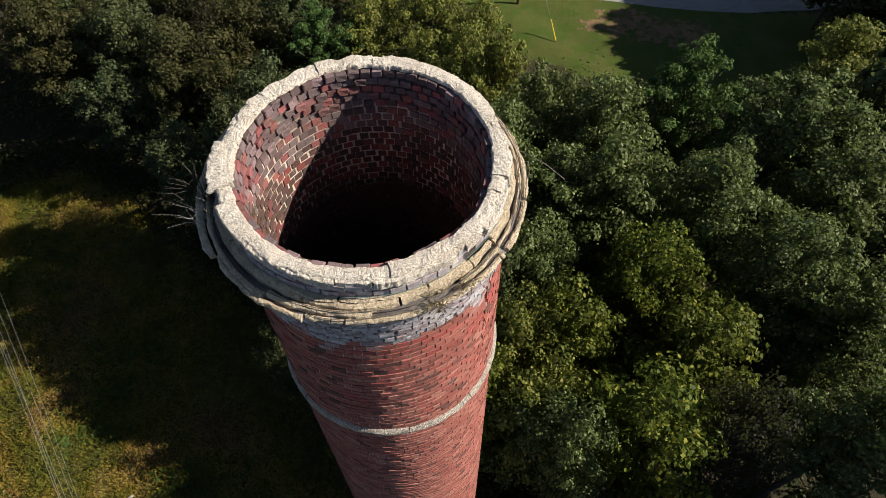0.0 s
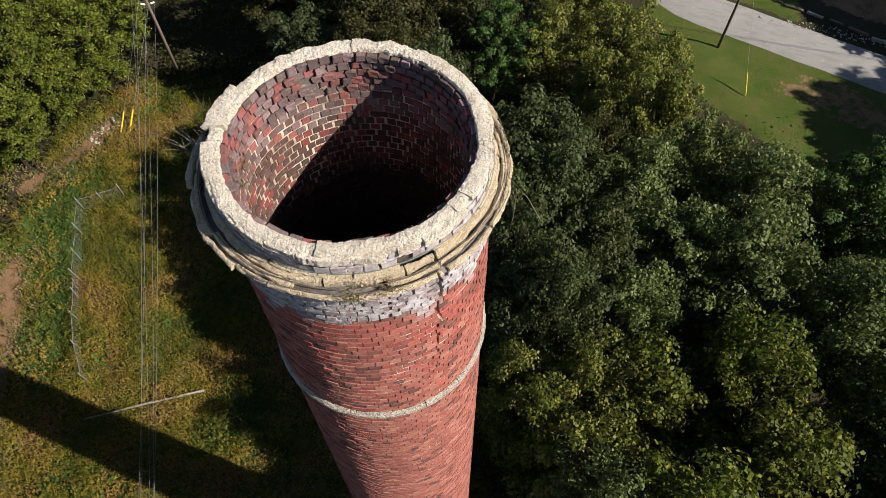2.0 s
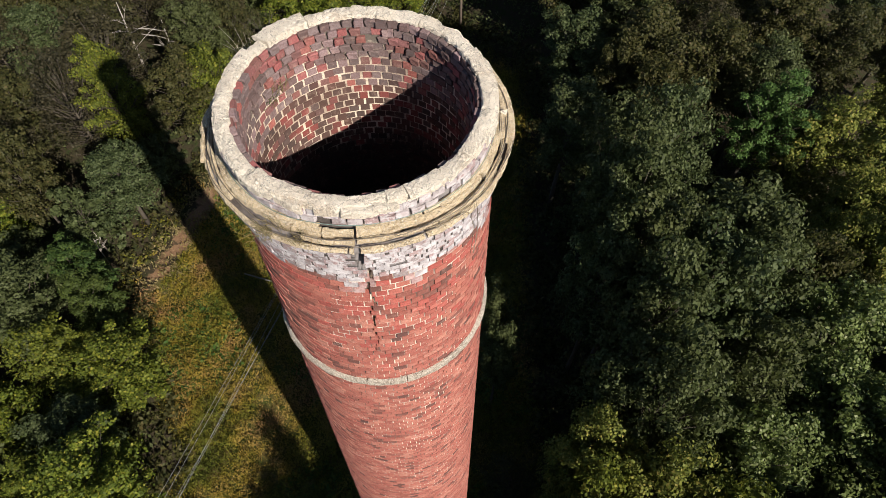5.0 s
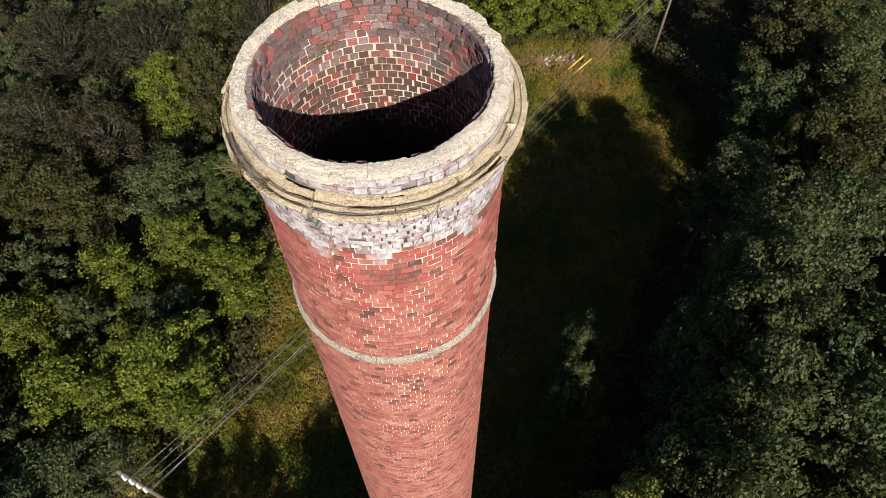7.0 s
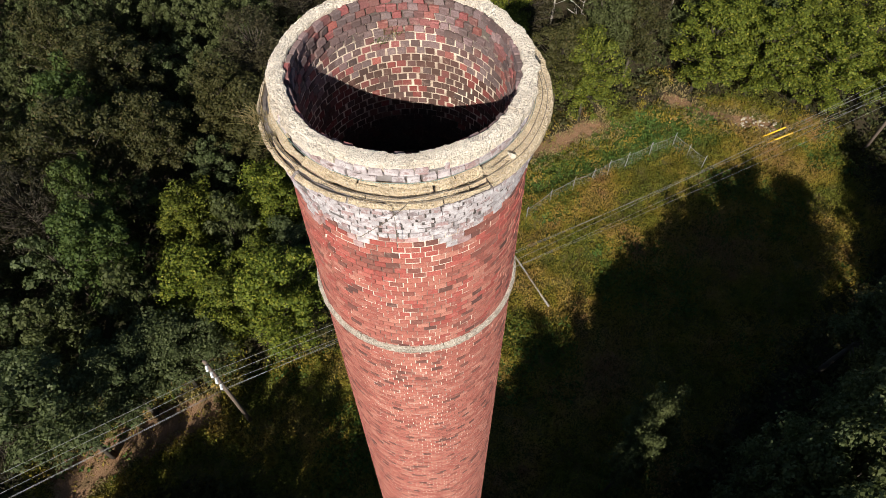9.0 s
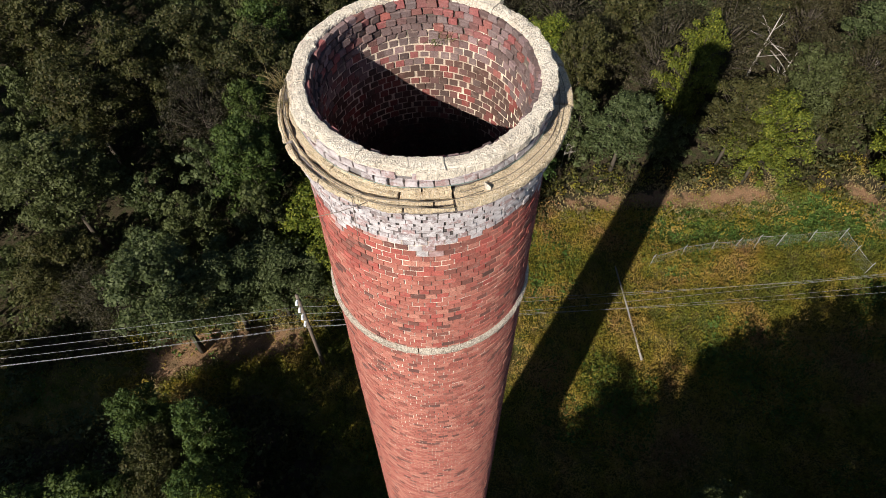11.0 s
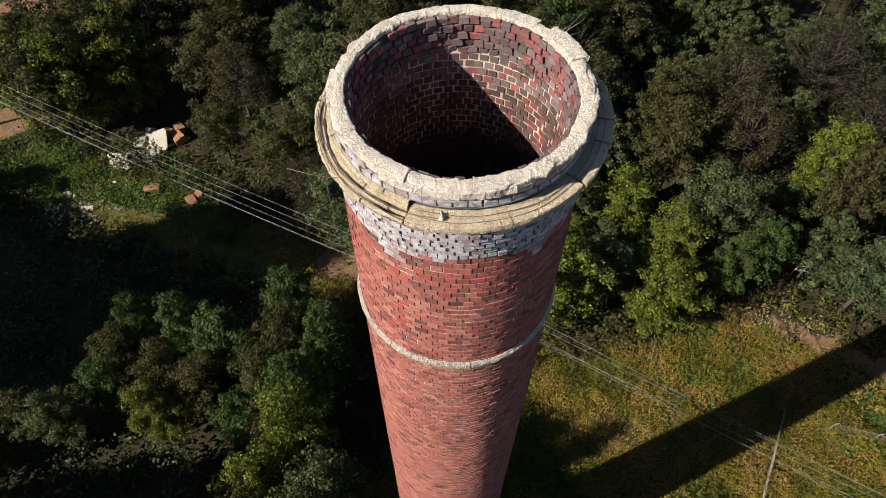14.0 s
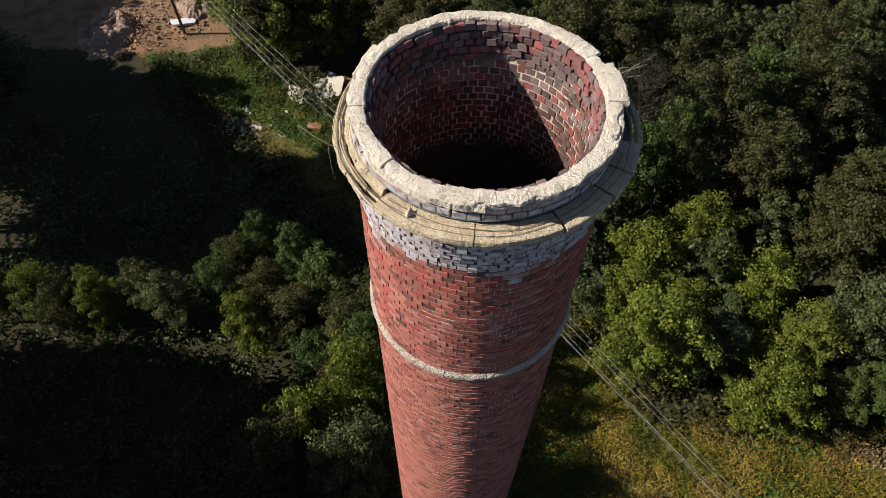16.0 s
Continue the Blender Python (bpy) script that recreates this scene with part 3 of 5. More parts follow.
    for level, (inner, outer, zb, zt, w0, w1, jag, lost) in enumerate(layers):
        a = CRACK_AZ
        end = a + 2 * math.pi
        while a < end - 0.03:
            w = min(r.uniform(w0, w1), end - a)
            if level == 0 and r.random() < 0.35:
                w = min(r.uniform(0.07, 0.16), end - a)
            for bound in (radians(40), radians(162)):
                if a < bound - 0.01 < a + w - 0.01:
                    w = bound - a
            mid = a + w / 2
            west = 0.066 * max(0.0, math.cos(mid - radians(182))) ** 2
            sound = radians(40) < mid < radians(162)
            inn, out, top_z = inner + west * (level < 2), outer + r.uniform(-0.016, 0.012) + west * (1.0, 0.8, 0.3, 0.0)[level], zt + r.uniform(-0.012, 0.010)
            rough, jag_ = 0.010, jag
            if sound:
                inn, out, top_z, rough, jag_ = 1.37, 1.604 + west, 43.180 + r.uniform(-0.004, 0.004), 0.006, 0.006
            gap = (0.030 if level == 0 else 0.012) if a == CRACK_AZ else r.uniform(0.002, 0.012)
            if (level == 0 if sound else r.random() >= lost):
                prof = [(inn, zb), (out - 0.03, zb), (out - 0.004, zb + 0.006), (out, zb + 0.45 * (top_z - zb)), (out - 0.006, top_z - 0.008), (out - 0.016, top_z), (0.5 * (inn + out), top_z + 0.004), (inn + 0.012, top_z + 0.004), (inn, top_z - 0.004)]
                ring_segment("wash_slab", a + gap, a + w - r.uniform(0.002, 0.012), prof, M_WASH, top, rough, 3.1 * k, 0.010, jag=jag_)
            a += w
            k += 1
    # collar of limewashed bricks under the cap
    collar = lathe("collar", [(1.362, 43.05), (1.362, 43.455)], 180, M_LIME_MORTAR, top, None, "limewashed collar course")
    kinds = [brick_mesh(0.122 + 0.010 * i, 0.10, 0.082, 0.009, i, M_LIME_PIECE) for i in range(3)]
    for c in range(2):
        for i in range(PER):
            a = 2 * math.pi * (i + 0.5 * c + r.uniform(-0.04, 0.04)) / PER
            if r.random() < 0.05:
                continue
            piece(kinds[r.randrange(3)], collar, a, 1.346 + r.uniform(-0.006, 0.007), 43.290 + 0.104 * c + r.uniform(-0.004, 0.004), r.uniform(-0.025, 0.025))
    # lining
    lining = lathe("lining", [(1.25, 43.455), (1.25, 43.37), (1.230, 43.36), (1.226, 42.97), (1.213, 42.90), (1.213, 41), (1.211, 36), (1.25, 20), (1.25, 1.0), (0.05, 0.9)], 220, M_FLUE_MORTAR, top, None, "sooty flue lining of dark and red bricks, deep part darkened for shade")
    kinds = [brick_mesh(0.100 + 0.010 * i, 0.12, 0.084, 0.009, 20 + i, M_FLUE_PIECE) for i in range(3)]
    for c in range(5):
        for i in range(PER):
            a = 2 * math.pi * (i + 0.5 * (c % 2) + r.uniform(-0.07, 0.07)) / PER
            if r.random() < 0.004:
                continue
            piece(kinds[r.randrange(3)], lining, a, 1.256 + r.uniform(-0.018, 0.014) + 0.0015 * c, 43.412 - COURSE * c + r.uniform(-0.006, 0.006), r.uniform(-0.06, 0.06))
    upper, deep_flue, shade_dark = ([], []), ([], []), ([], [])
    for c in range(5, 76):
        z1 = 43.457 - COURSE * c
        for i in range(PER):
            a0 = 2 * math.pi * (i + 0.5 * (c % 2) + r.uniform(-0.08, 0.08)) / PER
            a1 = a0 + 2 * math.pi / PER - 0.016 * r.uniform(0.5, 1.6)
            # the deepest bricks take the palette darkened for shade, along a ragged line
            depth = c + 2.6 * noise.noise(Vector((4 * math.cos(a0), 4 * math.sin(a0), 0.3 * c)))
            dest = upper if depth < 8 else deep_flue if depth < 16.5 else shade_dark
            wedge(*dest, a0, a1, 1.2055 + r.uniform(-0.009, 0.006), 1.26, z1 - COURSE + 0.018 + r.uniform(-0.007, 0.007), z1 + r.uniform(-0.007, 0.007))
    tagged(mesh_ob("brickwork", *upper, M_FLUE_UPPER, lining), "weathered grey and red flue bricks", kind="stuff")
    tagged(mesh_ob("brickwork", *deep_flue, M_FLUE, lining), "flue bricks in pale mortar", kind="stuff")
    tagged(mesh_ob("brickwork", *shade_dark, M_FLUE_SHADE, lining), "deep flue bricks coloured dark for the shade", kind="stuff")
    # mortar cap on the rim: a thin broken skirt and the blocks on it
    cap = lathe("rim", [(1.28, 43.39), (1.28, 43.452), (1.38, 43.452), (1.38, 43.39)], 120, M_CAP, top)
    begin, end = radians(194), radians(194) + 2 * math.pi - radians(24)
    a = begin
    while a < end - 0.04:
        w = min(r.choice((0.10, 0.2, 0.35, 0.6)) * r.uniform(0.8, 1.2), end - a)
        out, zt = 1.420 + r.uniform(-0.026, 0.014), 43.486 + r.uniform(-0.006, 0.006)
        if r.random() < 0.16:
            out -= r.uniform(0.03, 0.06)
        low_z = 43.392 + r.uniform(-0.015, 0.03)
        prof = [(1.30, low_z), (out - 0.012, low_z), (out, low_z + 0.01), (out - 0.002, zt - 0.008), (out - 0.010, zt), (out - 0.035, zt + 0.004), (1.36, zt + 0.004), (1.30, zt + 0.002)]
        ring_segment("cap_block", a, a + w - r.choice((0.001, 0.004, 0.010)), prof, M_CAP, cap, 0.013, 2.3 * k, 0.010, jag=0.02)
        a += w
        k += 1
    a = begin
    while a < end - 0.04:
        w = min(r.choice((0.12, 0.25, 0.4, 0.55)) * r.uniform(0.8, 1.2), end - a)
        out, zt, inn = 1.385 + r.uniform(-0.02, 0.02), 43.506 + r.uniform(-0.008, 0.010), 1.236 + r.uniform(-0.010, 0.012)
        prof = [(inn, 43.46), (1.3, 43.455), (out - 0.012, 43.47), (out, 43.478), (out - 0.004, zt - 0.010), (out - 0.014, zt - 0.002), (out - 0.04, zt + 0.002), (1.32, zt + 0.006), (1.29, zt + 0.003), (inn + 0.03, zt), (inn + 0.010, zt - 0.004), (inn + 0.002, zt - 0.018)]
        ring_segment("cap_block", a, a + w - r.choice((0.0005, 0.002, 0.006)), prof, M_CAP, cap, 0.014, 2.3 * k, 0.010, jag=0.05)
        a += w
        k += 1
    ring_segment("cap_block", radians(170), radians(194) - 0.006, [(1.22, 43.45), (1.455, 43.445), (1.465, 43.49), (1.45, 43.51), (1.40, 43.52), (1.32, 43.52), (1.24, 43.52)], M_CAP, cap, 0.02, 77.0, 0.012)
    # projecting band
    a = -math.pi + 0.1
    end = a + 2 * math.pi
    while a < end - 0.05:
        w = min(r.uniform(0.35, 0.9), end - a)
        q = shaft_r(39.7)
        ring_segment("band_stone", a + 0.003, a + w - r.uniform(0.002, 0.006), [(q - 0.03, 39.60), (q + 0.042, 39.61), (q + 0.054, 39.65), (q + 0.05, 39.70), (q + 0.02, 39.735), (q - 0.03, 39.745)], M_RING, top, 0.010, 1.9 * k)
        a += w
        k += 1
    return top


chimney()


def loop_wire(name, label, radius, z, r_wire, material, a0, a1, wob, seed, tail=()):
    """An old wire lying round the chimney's top."""
    rr = random.Random(seed)
    pts, n = [], max(6, int(abs(a1 - a0) / 0.05))
    ph = [rr.uniform(0, 6.28) for _ in range(4)]
    for i in range(n + 1):
        a = a0 + (a1 - a0) * i / n
        w = wob * (math.sin(5 * a + ph[0]) + 0.6 * math.sin(13 * a + ph[1]))
        pts.append(((radius + w) * math.cos(a), (radius + w) * math.sin(a), z - 0.35 * w + 0.4 * wob * math.sin(9 * a + ph[2])))
    pts += list(tail)
    bm = bmesh.new()
    tube(bm, pts, r_wire, 5)
    ob = part(name, bm, material, None, smooth=True)
    return tagged(ob, label, "cable")


for radius_, z_, thick_, a0_, a1_, wob_, seed_ in ((1.515, 43.182, 0.0045, -2.6, 0.9, 0.008, 1), (1.565, 43.152, 0.0035, -1.9, 0.60, 0.008, 6), (1.53, 43.190, 0.004, -0.4, 1.5, 0.009, 7), (1.47, 43.198, 0.0045, 0.75, 2.7, 0.008, 2), (1.53, 43.190, 0.0035, 1.5, 4.0, 0.010, 8)):
    loop_wire("lightning_cable", "dark loose cable lying round the chimney ledge", radius_, z_, thick_, M_CABLE, a0_, a1_, wob_, seed_)
loop_wire("copper_wire", "green weathered copper wire along the chimney collar", 1.412, 43.262, 0.0032, M_COPPER, -2.4, 2.2, 0.004, 3)
loop_wire("frayed_cable", "frayed cable hanging off the chimney ledge", 1.58, 43.165, 0.0035, M_CABLE, -0.5, 0.06, 0.01, 4, [(1.63, 0.11, 43.16), (1.665, 0.13, 43.0), (1.67, 0.13, 42.75), (1.66, 0.12, 42.5)])
loop_wire("frayed_cable", "stiff cable end sticking out from the chimney ledge", 1.58, 43.165, 0.004, M_CABLE, 1.1, 0.16, 0.012, 5, [(1.63, 0.20, 43.16), (1.80, 0.06, 43.16), (1.97, -0.14, 43.14)])
# ---- trees ----


def make_tree(name, label, material, bark, h, crown_r, base, clumps, leaves, size, seed, spread=1.0, tuft=0.0, flat=0.75, inner=True):
    """A tapered trunk with limbs that carry a crown of many leaf clumps."""
    g = np.random.default_rng(seed)
    root = thing(name, (0, 0, 0), label, "tree", "trees of the wood")
    bm = bmesh.new()
    lean = Vector((g.uniform(-0.4, 0.4), g.uniform(-0.4, 0.4), 0))
    trunk = [Vector((0, 0, -0.3)), Vector((0.05, 0, h * 0.2)), lean * 0.5 + Vector((0, 0, h * 0.5)), lean + Vector((0, 0, h * 0.86))]
    tube(bm, trunk, [0.017 * h, 0.013 * h, 0.009 * h, 0.002 * h], 7)
    cz, half = h * (base + 1) / 2, h * (1 - base) / 2
    clumps = int(clumps * 2.2)
    centres = []
    for i in range(clumps):
        u = (i + 0.5) / clumps
        el = math.asin(1 - 1.75 * u)
        az = i * 2.399963 + g.uniform(-0.5, 0.5)
        q = g.uniform(0.52, 1.04) * (1 + 0.22 * math.sin(2 * az + seed) + 0.15 * math.sin(3 * az + 2.1 * seed))
        c = lean + Vector((crown_r * q * math.cos(el) * math.cos(az), crown_r * q * math.cos(el) * math.sin(az), cz + half * g.uniform(0.66, 1.03) * math.sin(el)))
        centres.append(c)
        s = trunk[1].lerp(trunk[3], min(0.95, max(0.15, (c.z - 0.22 * h) / h)))
        mid = s.lerp(c, 0.55) + Vector((0, 0, -0.05 * h * g.uniform(0, 1)))
        tube(bm, [s, mid, c], [0.0042 * h, 0.0026 * h, 0.0010 * h], 3)
    part("trunk", bm, bark, root, smooth=True)
    per = int(1.6 * leaves / clumps)
    P, N, S = [], [], []
    for c in centres:
        cr = crown_r * g.uniform(0.12, 0.28) * spread
        d = g.normal(size=(per, 3))
        d /= np.linalg.norm(d, axis=1)[:, None]
        d[:, 2] = np.where(d[:, 2] < -0.25, -d[:, 2] * 0.7, d[:, 2])
        rad = cr * (0.45 + 0.65 * g.random(per) ** 0.5)
        lump = 1 + 0.30 * np.sin(5 * d[:, 0] + 3 * c.x) * np.sin(5 * d[:, 1] + 2 * c.y)
        p = np.array(c) + d * (rad * lump)[:, None] * np.array([1, 1, flat])
        nrm = d + np.array([0, 0, 0.15]) + g.normal(size=(per, 3)) * 0.5
        if tuft:
            nrm = np.cross(d, g.normal(size=(per, 3)))
        P.append(p), N.append(nrm), S.append(0.86 * size * g.uniform(0.5, 1.4, per))
        if inner:
            # leaves deep in the crown
            k = 70
            f = g.uniform(0.30, 0.95, (k, 1))
            axis_ = np.array([lean.x, lean.y, 0.55 * c.z + 0.45 * cz])
            P.append(axis_ + (np.array(c) - axis_) * f + g.normal(size=(k, 3)) * 0.07 * crown_r)
            N.append(g.normal(size=(k, 3)))
            S.append(0.052 * crown_r * g.uniform(0.6, 1.3, k))
    quads_ob("crown", leaf_quads(np.concatenate(P), np.concatenate(N), np.concatenate(S), g, 1.45 if not tuft else 4.5), material, root)
    return root


KINDS = {
    "d": [make_tree("oak_tree", "tall broadleaf tree with a dark green crown", L_DARK, M_BARK, 19, 3.8, 0.30, 34, 7400, 0.195, s) for s in (1, 2, 3)],
    "g": [make_tree("maple_tree", "broadleaf tree with a fresh green crown", L_GREEN, M_BARK, 12, 2.8, 0.15, 30, 6000, 0.165, s) for s in (4, 5)],
    "y": [make_tree("hickory_tree", "broadleaf tree turning yellow-green in autumn", L_YELLOW, M_BARK, 14, 3.4, 0.03, 42, 6800, 0.180, s, 0.95) for s in (6, 7, 8)],
    "o": [make_tree("elm_tree", "olive-green broadleaf tree with a ragged crown", L_OLIVE, M_BARK, 15, 3.6, 0.25, 34, 6200, 0.188, s) for s in (9, 10, 12)],
    "p": [make_tree("pine_tree", "bright green pine tree with tufted branches", L_PINE, M_BARK, 18, 3.5, 0.3, 46, 9000, 0.15, 13, 0.66)],
    "w": [make_tree("woodland_tree", "dark woodland tree added round the clearing, mostly unseen, casting shade", L_DARK, M_BARK, 18, 4.0, 0.2, 40, 4600, 0.42, s) for s in (16, 17)],
    "n": [make_tree("oak_tree", "tall broadleaf tree with a grey-green crown", L_SAGE, M_BARK, 19, 3.8, 0.30, 36, 8400, 0.182, s) for s in (21, 22, 23)],
    "k": [make_tree("elm_tree", "khaki-green broadleaf tree with a ragged crown", L_KHAKI, M_BARK, 15, 3.6, 0.08, 40, 6600, 0.182, s) for s in (24, 25)],
    "s": [make_tree("young_tree", "young dark green tree filling a gap in the wood", L_DARK, M_BARK, 8, 2.4, 0.08, 16, 1700, 0.235, s) for s in (18, 19)],
    "b": [make_tree("thin_tree", "half-bare grey-brown tree with thin foliage", L_GREY, M_BARK, 13, 3.5, 0.2, 46, 5200, 0.150, s, 1.05, inner=False) for s in (14, 15)],
}
SIZES = {"d": (19, 3.8), "g": (12, 2.8), "y": (14, 3.4), "o": (15, 3.6), "p": (18, 3.5), "b": (13, 3.5), "w": (18, 4.0), "s": (8, 2.4), "n": (19, 3.8), "k": (15, 3.6)}
used = {k: 0 for k in KINDS}
tree_rng = random.Random(21)


def plant(kind, x, y, h, r):
    """The first trees of a kind are the built ones; the rest are copies."""
    h0, r0 = SIZES[kind]
    k = used[kind]
    used[kind] += 1
    src = KINDS[kind][k % len(KINDS[kind])]
    w = r / r0 * 0.97
    m = Matrix.LocRotScale((x, y, float(height(x, y))), Euler((0, 0, tree_rng.uniform(0, 6.28))), (w, w, h / h0 * tree_rng.uniform(0.96, 1.06)))
    if k < len(KINDS[kind]):
        src.matrix_basis = m
    else:
        c = copy_thing(src, Matrix())
        c.matrix_basis = m


# x, y, height, crown radius
PLAN_DARK = [(13.2, 26.1, 19.2, 3.6), (9.6, 28.5, 19.2, 3.2), (13.4, 21.0, 19.2, 4.0), (19.6, 20.2, 19.2, 3.8), (28.3, 26.2, 19.2, 4.6), (22.9, 14.8, 19.2, 3.8), (29.5, 20.5, 19.2, 4.4), (26.4, 11.1, 19.2, 3.8), (7.1, 16.1, 19.2, 3.2), (23.4, 4.4, 19.2, 3.4), (-24.7, 43.2, 15.4, 3.8), (-24.4, 36.8, 13.6, 3.2), (-10.9, 45.0, 15.4, 3.6), (37.3, 37.0, 15.4, 4.0), (-3.8, 19.1, 22.0, 3.0), (-49.3, 11.7, 11.5, 3.0), (-38.6, -1.9, 10.5, 3.0), (-31.3, -12.4, 11.5, 3.4), (-21.6, -12.9, 9.0, 2.8), (-11.4, -20.5, 9.0, 3.4), (-17.4, 28.4, 15.6, 3.0), (-9.0, 24.4, 20.6, 3.5), (-9.2, 28.4, 20.0, 3.2), (0.4, 19.9, 22.5, 3.6)]
PLAN_DARK_MORE = [(9.2, 21.8, 19.2, 3.6), (6.0, 25.2, 19.6, 3.5), (4.3, 19.2, 20.0, 3.2), (-1.9, 25.0, 20.5, 4.0), (-8.6, 12.6, 14.0, 1.6), (-6.4, 11.2, 13.6, 1.5), (-9.1, -39.0, 14.1, 3.8), (-21.3, -41.9, 14.1, 3.4), (-26.3, -40.5, 14.1, 3.6), (-5.3, -24.9, 14.1, 3.6), (-26.4, -32.3, 14.1, 3.4), (-8.7, -22.9, 10.2, 2.8), (5.0, -6.0, 13.6, 2.7), (19.2, -20.5, 8.3, 2.0), (-29.2, -27.9, 12.8, 3.0), (-38.3, -35.2, 12.8, 4.0), (-39.1, -40.5, 12.8, 3.0), (38.0, -46.0, 11.0, 3.8), (-8.9, -47.4, 11.5, 3.0)]
PLAN_GREEN = [(-34.0, -7.9, 8.5, 2.6), (-18.5, -27.5, 14.1, 3.0), (-30.5, -8.8, 8.1, 2.2), (16.0, -22.2, 8.3, 2.0), (7.2, -21.8, 8.3, 2.8), (12.2, -26.1, 8.3, 1.6), (-22.7, -29.9, 12.8, 2.6), (-31.3, -35.9, 12.8, 3.0)]
PLAN_YELLOW = [(14.2, 14.9, 19.2, 3.6), (16.2, 10.6, 19.2, 4.2), (8.7, 11.1, 19.2, 3.6), (11.9, 5.4, 19.2, 4.2), (-49.5, 22.0, 11.5, 3.6), (-49.0, 27.5, 11.5, 3.6), (-47.5, 33.5, 11.0, 3.6), (-53.5, 25.0, 11.5, 3.4), (-52.5, 31.5, 11.5, 3.4), (-43.7, 9.8, 11.5, 3.0), (-43.9, -12.0, 11.5, 3.0), (-27.0, -12.1, 9.0, 3.0), (-23.9, -9.0, 9.0, 3.0), (-26.4, -17.1, 9.0, 3.2), (-23.9, -23.4, 9.0, 3.0), (-15.8, -17.4, 9.0, 3.0), (-17.2, -20.6, 9.0, 3.2), (-19.8, -16.1, 9.0, 2.6), (-45.2, 1.6, 14.1, 2.6), (13.1, -18.4, 8.3, 2.0), (8.0, -9.6, 12.4, 2.3), (4.8, -11.3, 13.4, 2.6), (29.9, -23.1, 8.3, 1.8), (24.9, -21.6, 8.3, 1.6)]
PLAN_YELLOW_MORE = [(-16.2, -13.3, 12.8, 3.4)]
PLAN_OLIVE = [(6.1, 6.9, 18.5, 3.2), (1.8, 10.2, 18.0, 2.4), (6.9, 34.1, 19.2, 3.0), (5.1, 11.0, 19.0, 2.6), (6.4, 43.0, 15.4, 3.0), (4.8, 38.2, 15.0, 2.8), (3.4, 33.4, 17.0, 2.7), (1.4, 39.0, 15.0, 2.8), (3.2, 28.5, 18.0, 2.6), (2.2, 44.2, 15.4, 4.0), (-3.9, 43.4, 15.4, 3.4), (-14.7, 43.3, 15.4, 3.6), (-18.0, 39.1, 15.4, 4.2), (-31.5, 44.4, 15.4, 4.0), (-18.9, 35.6, 15.4, 2.7), (-33.5, -19.5, 11.5, 3.6), (-34.6, -23.3, 11.5, 3.0), (-14.9, 35.2, 15.5, 3.0), (-16.5, -43.6, 14.1, 3.4), (-21.9, -54.1, 14.1, 4.0), (-41.1, -7.8, 14.1, 2.8), (-44.5, 7.0, 11.1, 3.0), (-49, 14.5, 11.1, 2.8), (-50.9, -5.9, 11.5, 4.0), (-1.7, -51.0, 10.2, 4.0), (5.5, -16.2, 8.3, 2.6), (9.5, -7.1, 12.6, 2.6)]
PLAN_OLIVE_MORE = [(-3.9, -35.5, 9.5, 3.0), (1.2, -42.4, 8.5, 2.6), (14.0, -53.6, 12.8, 4.0)]
PLAN_PINE = [(19.7, 29.0, 19.2, 3.8), (-7.7, 41.0, 15.4, 3.0)]
PLAN_THIN = [(-0.4, 7.2, 9.0, 1.8), (-4.2, -30.9, 9.5, 2.8), (-2.3, -45.9, 11.0, 3.2), (17.2, 5.0, 19.2, 3.0), (-55.1, 16.0, 11.5, 3.6), (-53.0, 10.9, 11.5, 3.0), (-53.0, -20.8, 11.5, 4.0), (-50.7, -13.2, 11.5, 4.2), (-42.7, -22.4, 11.5, 4.0), (-39.6, -16.9, 11.5, 3.6), (-46.5, -7.8, 11.5, 3.0), (-21.1, -34.8, 14.1, 2.8), (-46.8, -1.9, 14.1, 3.6), (-51.2, 3.1, 14.1, 4.0), (-59.1, -4.4, 11.5, 4.0)]
PLAN_EDGE = [(2.5, 13.5, 22.5, 3.0), (-1.0, 16.5, 22.5, 2.9), (-6.5, 22.0, 22.5, 3.0), (0.8, 24.0, 21, 3.2), (7.5, 4.6, 20.0, 2.6), (0.3, 14.2, 20.5, 2.6), (-4.6, 17.6, 20.0, 2.4)]
PLAN_EDGE_YELLOW = [(4.0, 8.6, 18.8, 2.6), (-48.5, 39.5, 11, 3.4), (-52.0, 36.5, 11, 3.4)]
PLAN_SOUTH = [(9.0, -54.5, 13, 3.6), (13.5, -58.5, 12, 3.4), (4.0, -56.0, 13, 3.6), (-1.0, -58.0, 13, 3.6), (9.0, -62.0, 12, 3.6), (-3.0, 60.0, 12, 3.4), (-7.5, 64.0, 12, 3.4), (-1.0, 54.0, 12, 3.2), (-9.0, 56.0, 13, 3.4)]
PLAN_LOT = [(11.5, -53.0, 13.0, 3.6), (6.0, -53.0, 13.0, 3.4), (15.5, -55.5, 12.5, 3.4), (19.0, -60.0, 12.0, 3.2)]
PLAN_SHRUBS = [(9.5, -19.0, 8.0, 2.2), (3.0, -19.5, 8.5, 2.2), (12.5, -21.5, 7.5, 2.0), (21.5, -22.5, 7.5, 1.9), (27.5, -22.0, 7.5, 1.9), (33.0, -23.0, 7.5, 2.0), (6.5, -13.2, 7.0, 1.9), (14.5, -24.5, 7.0, 1.8)]
PLAN_SHRUBS_GREEN = [(10.0, -24.0, 8.0, 2.2), (8.0, -15.5, 7.5, 2.1), (3.5, -13.8, 12.0, 2.3), (1.5, -22.5, 8.0, 2.2), (1.0, -17.0, 10.5, 2.2)]
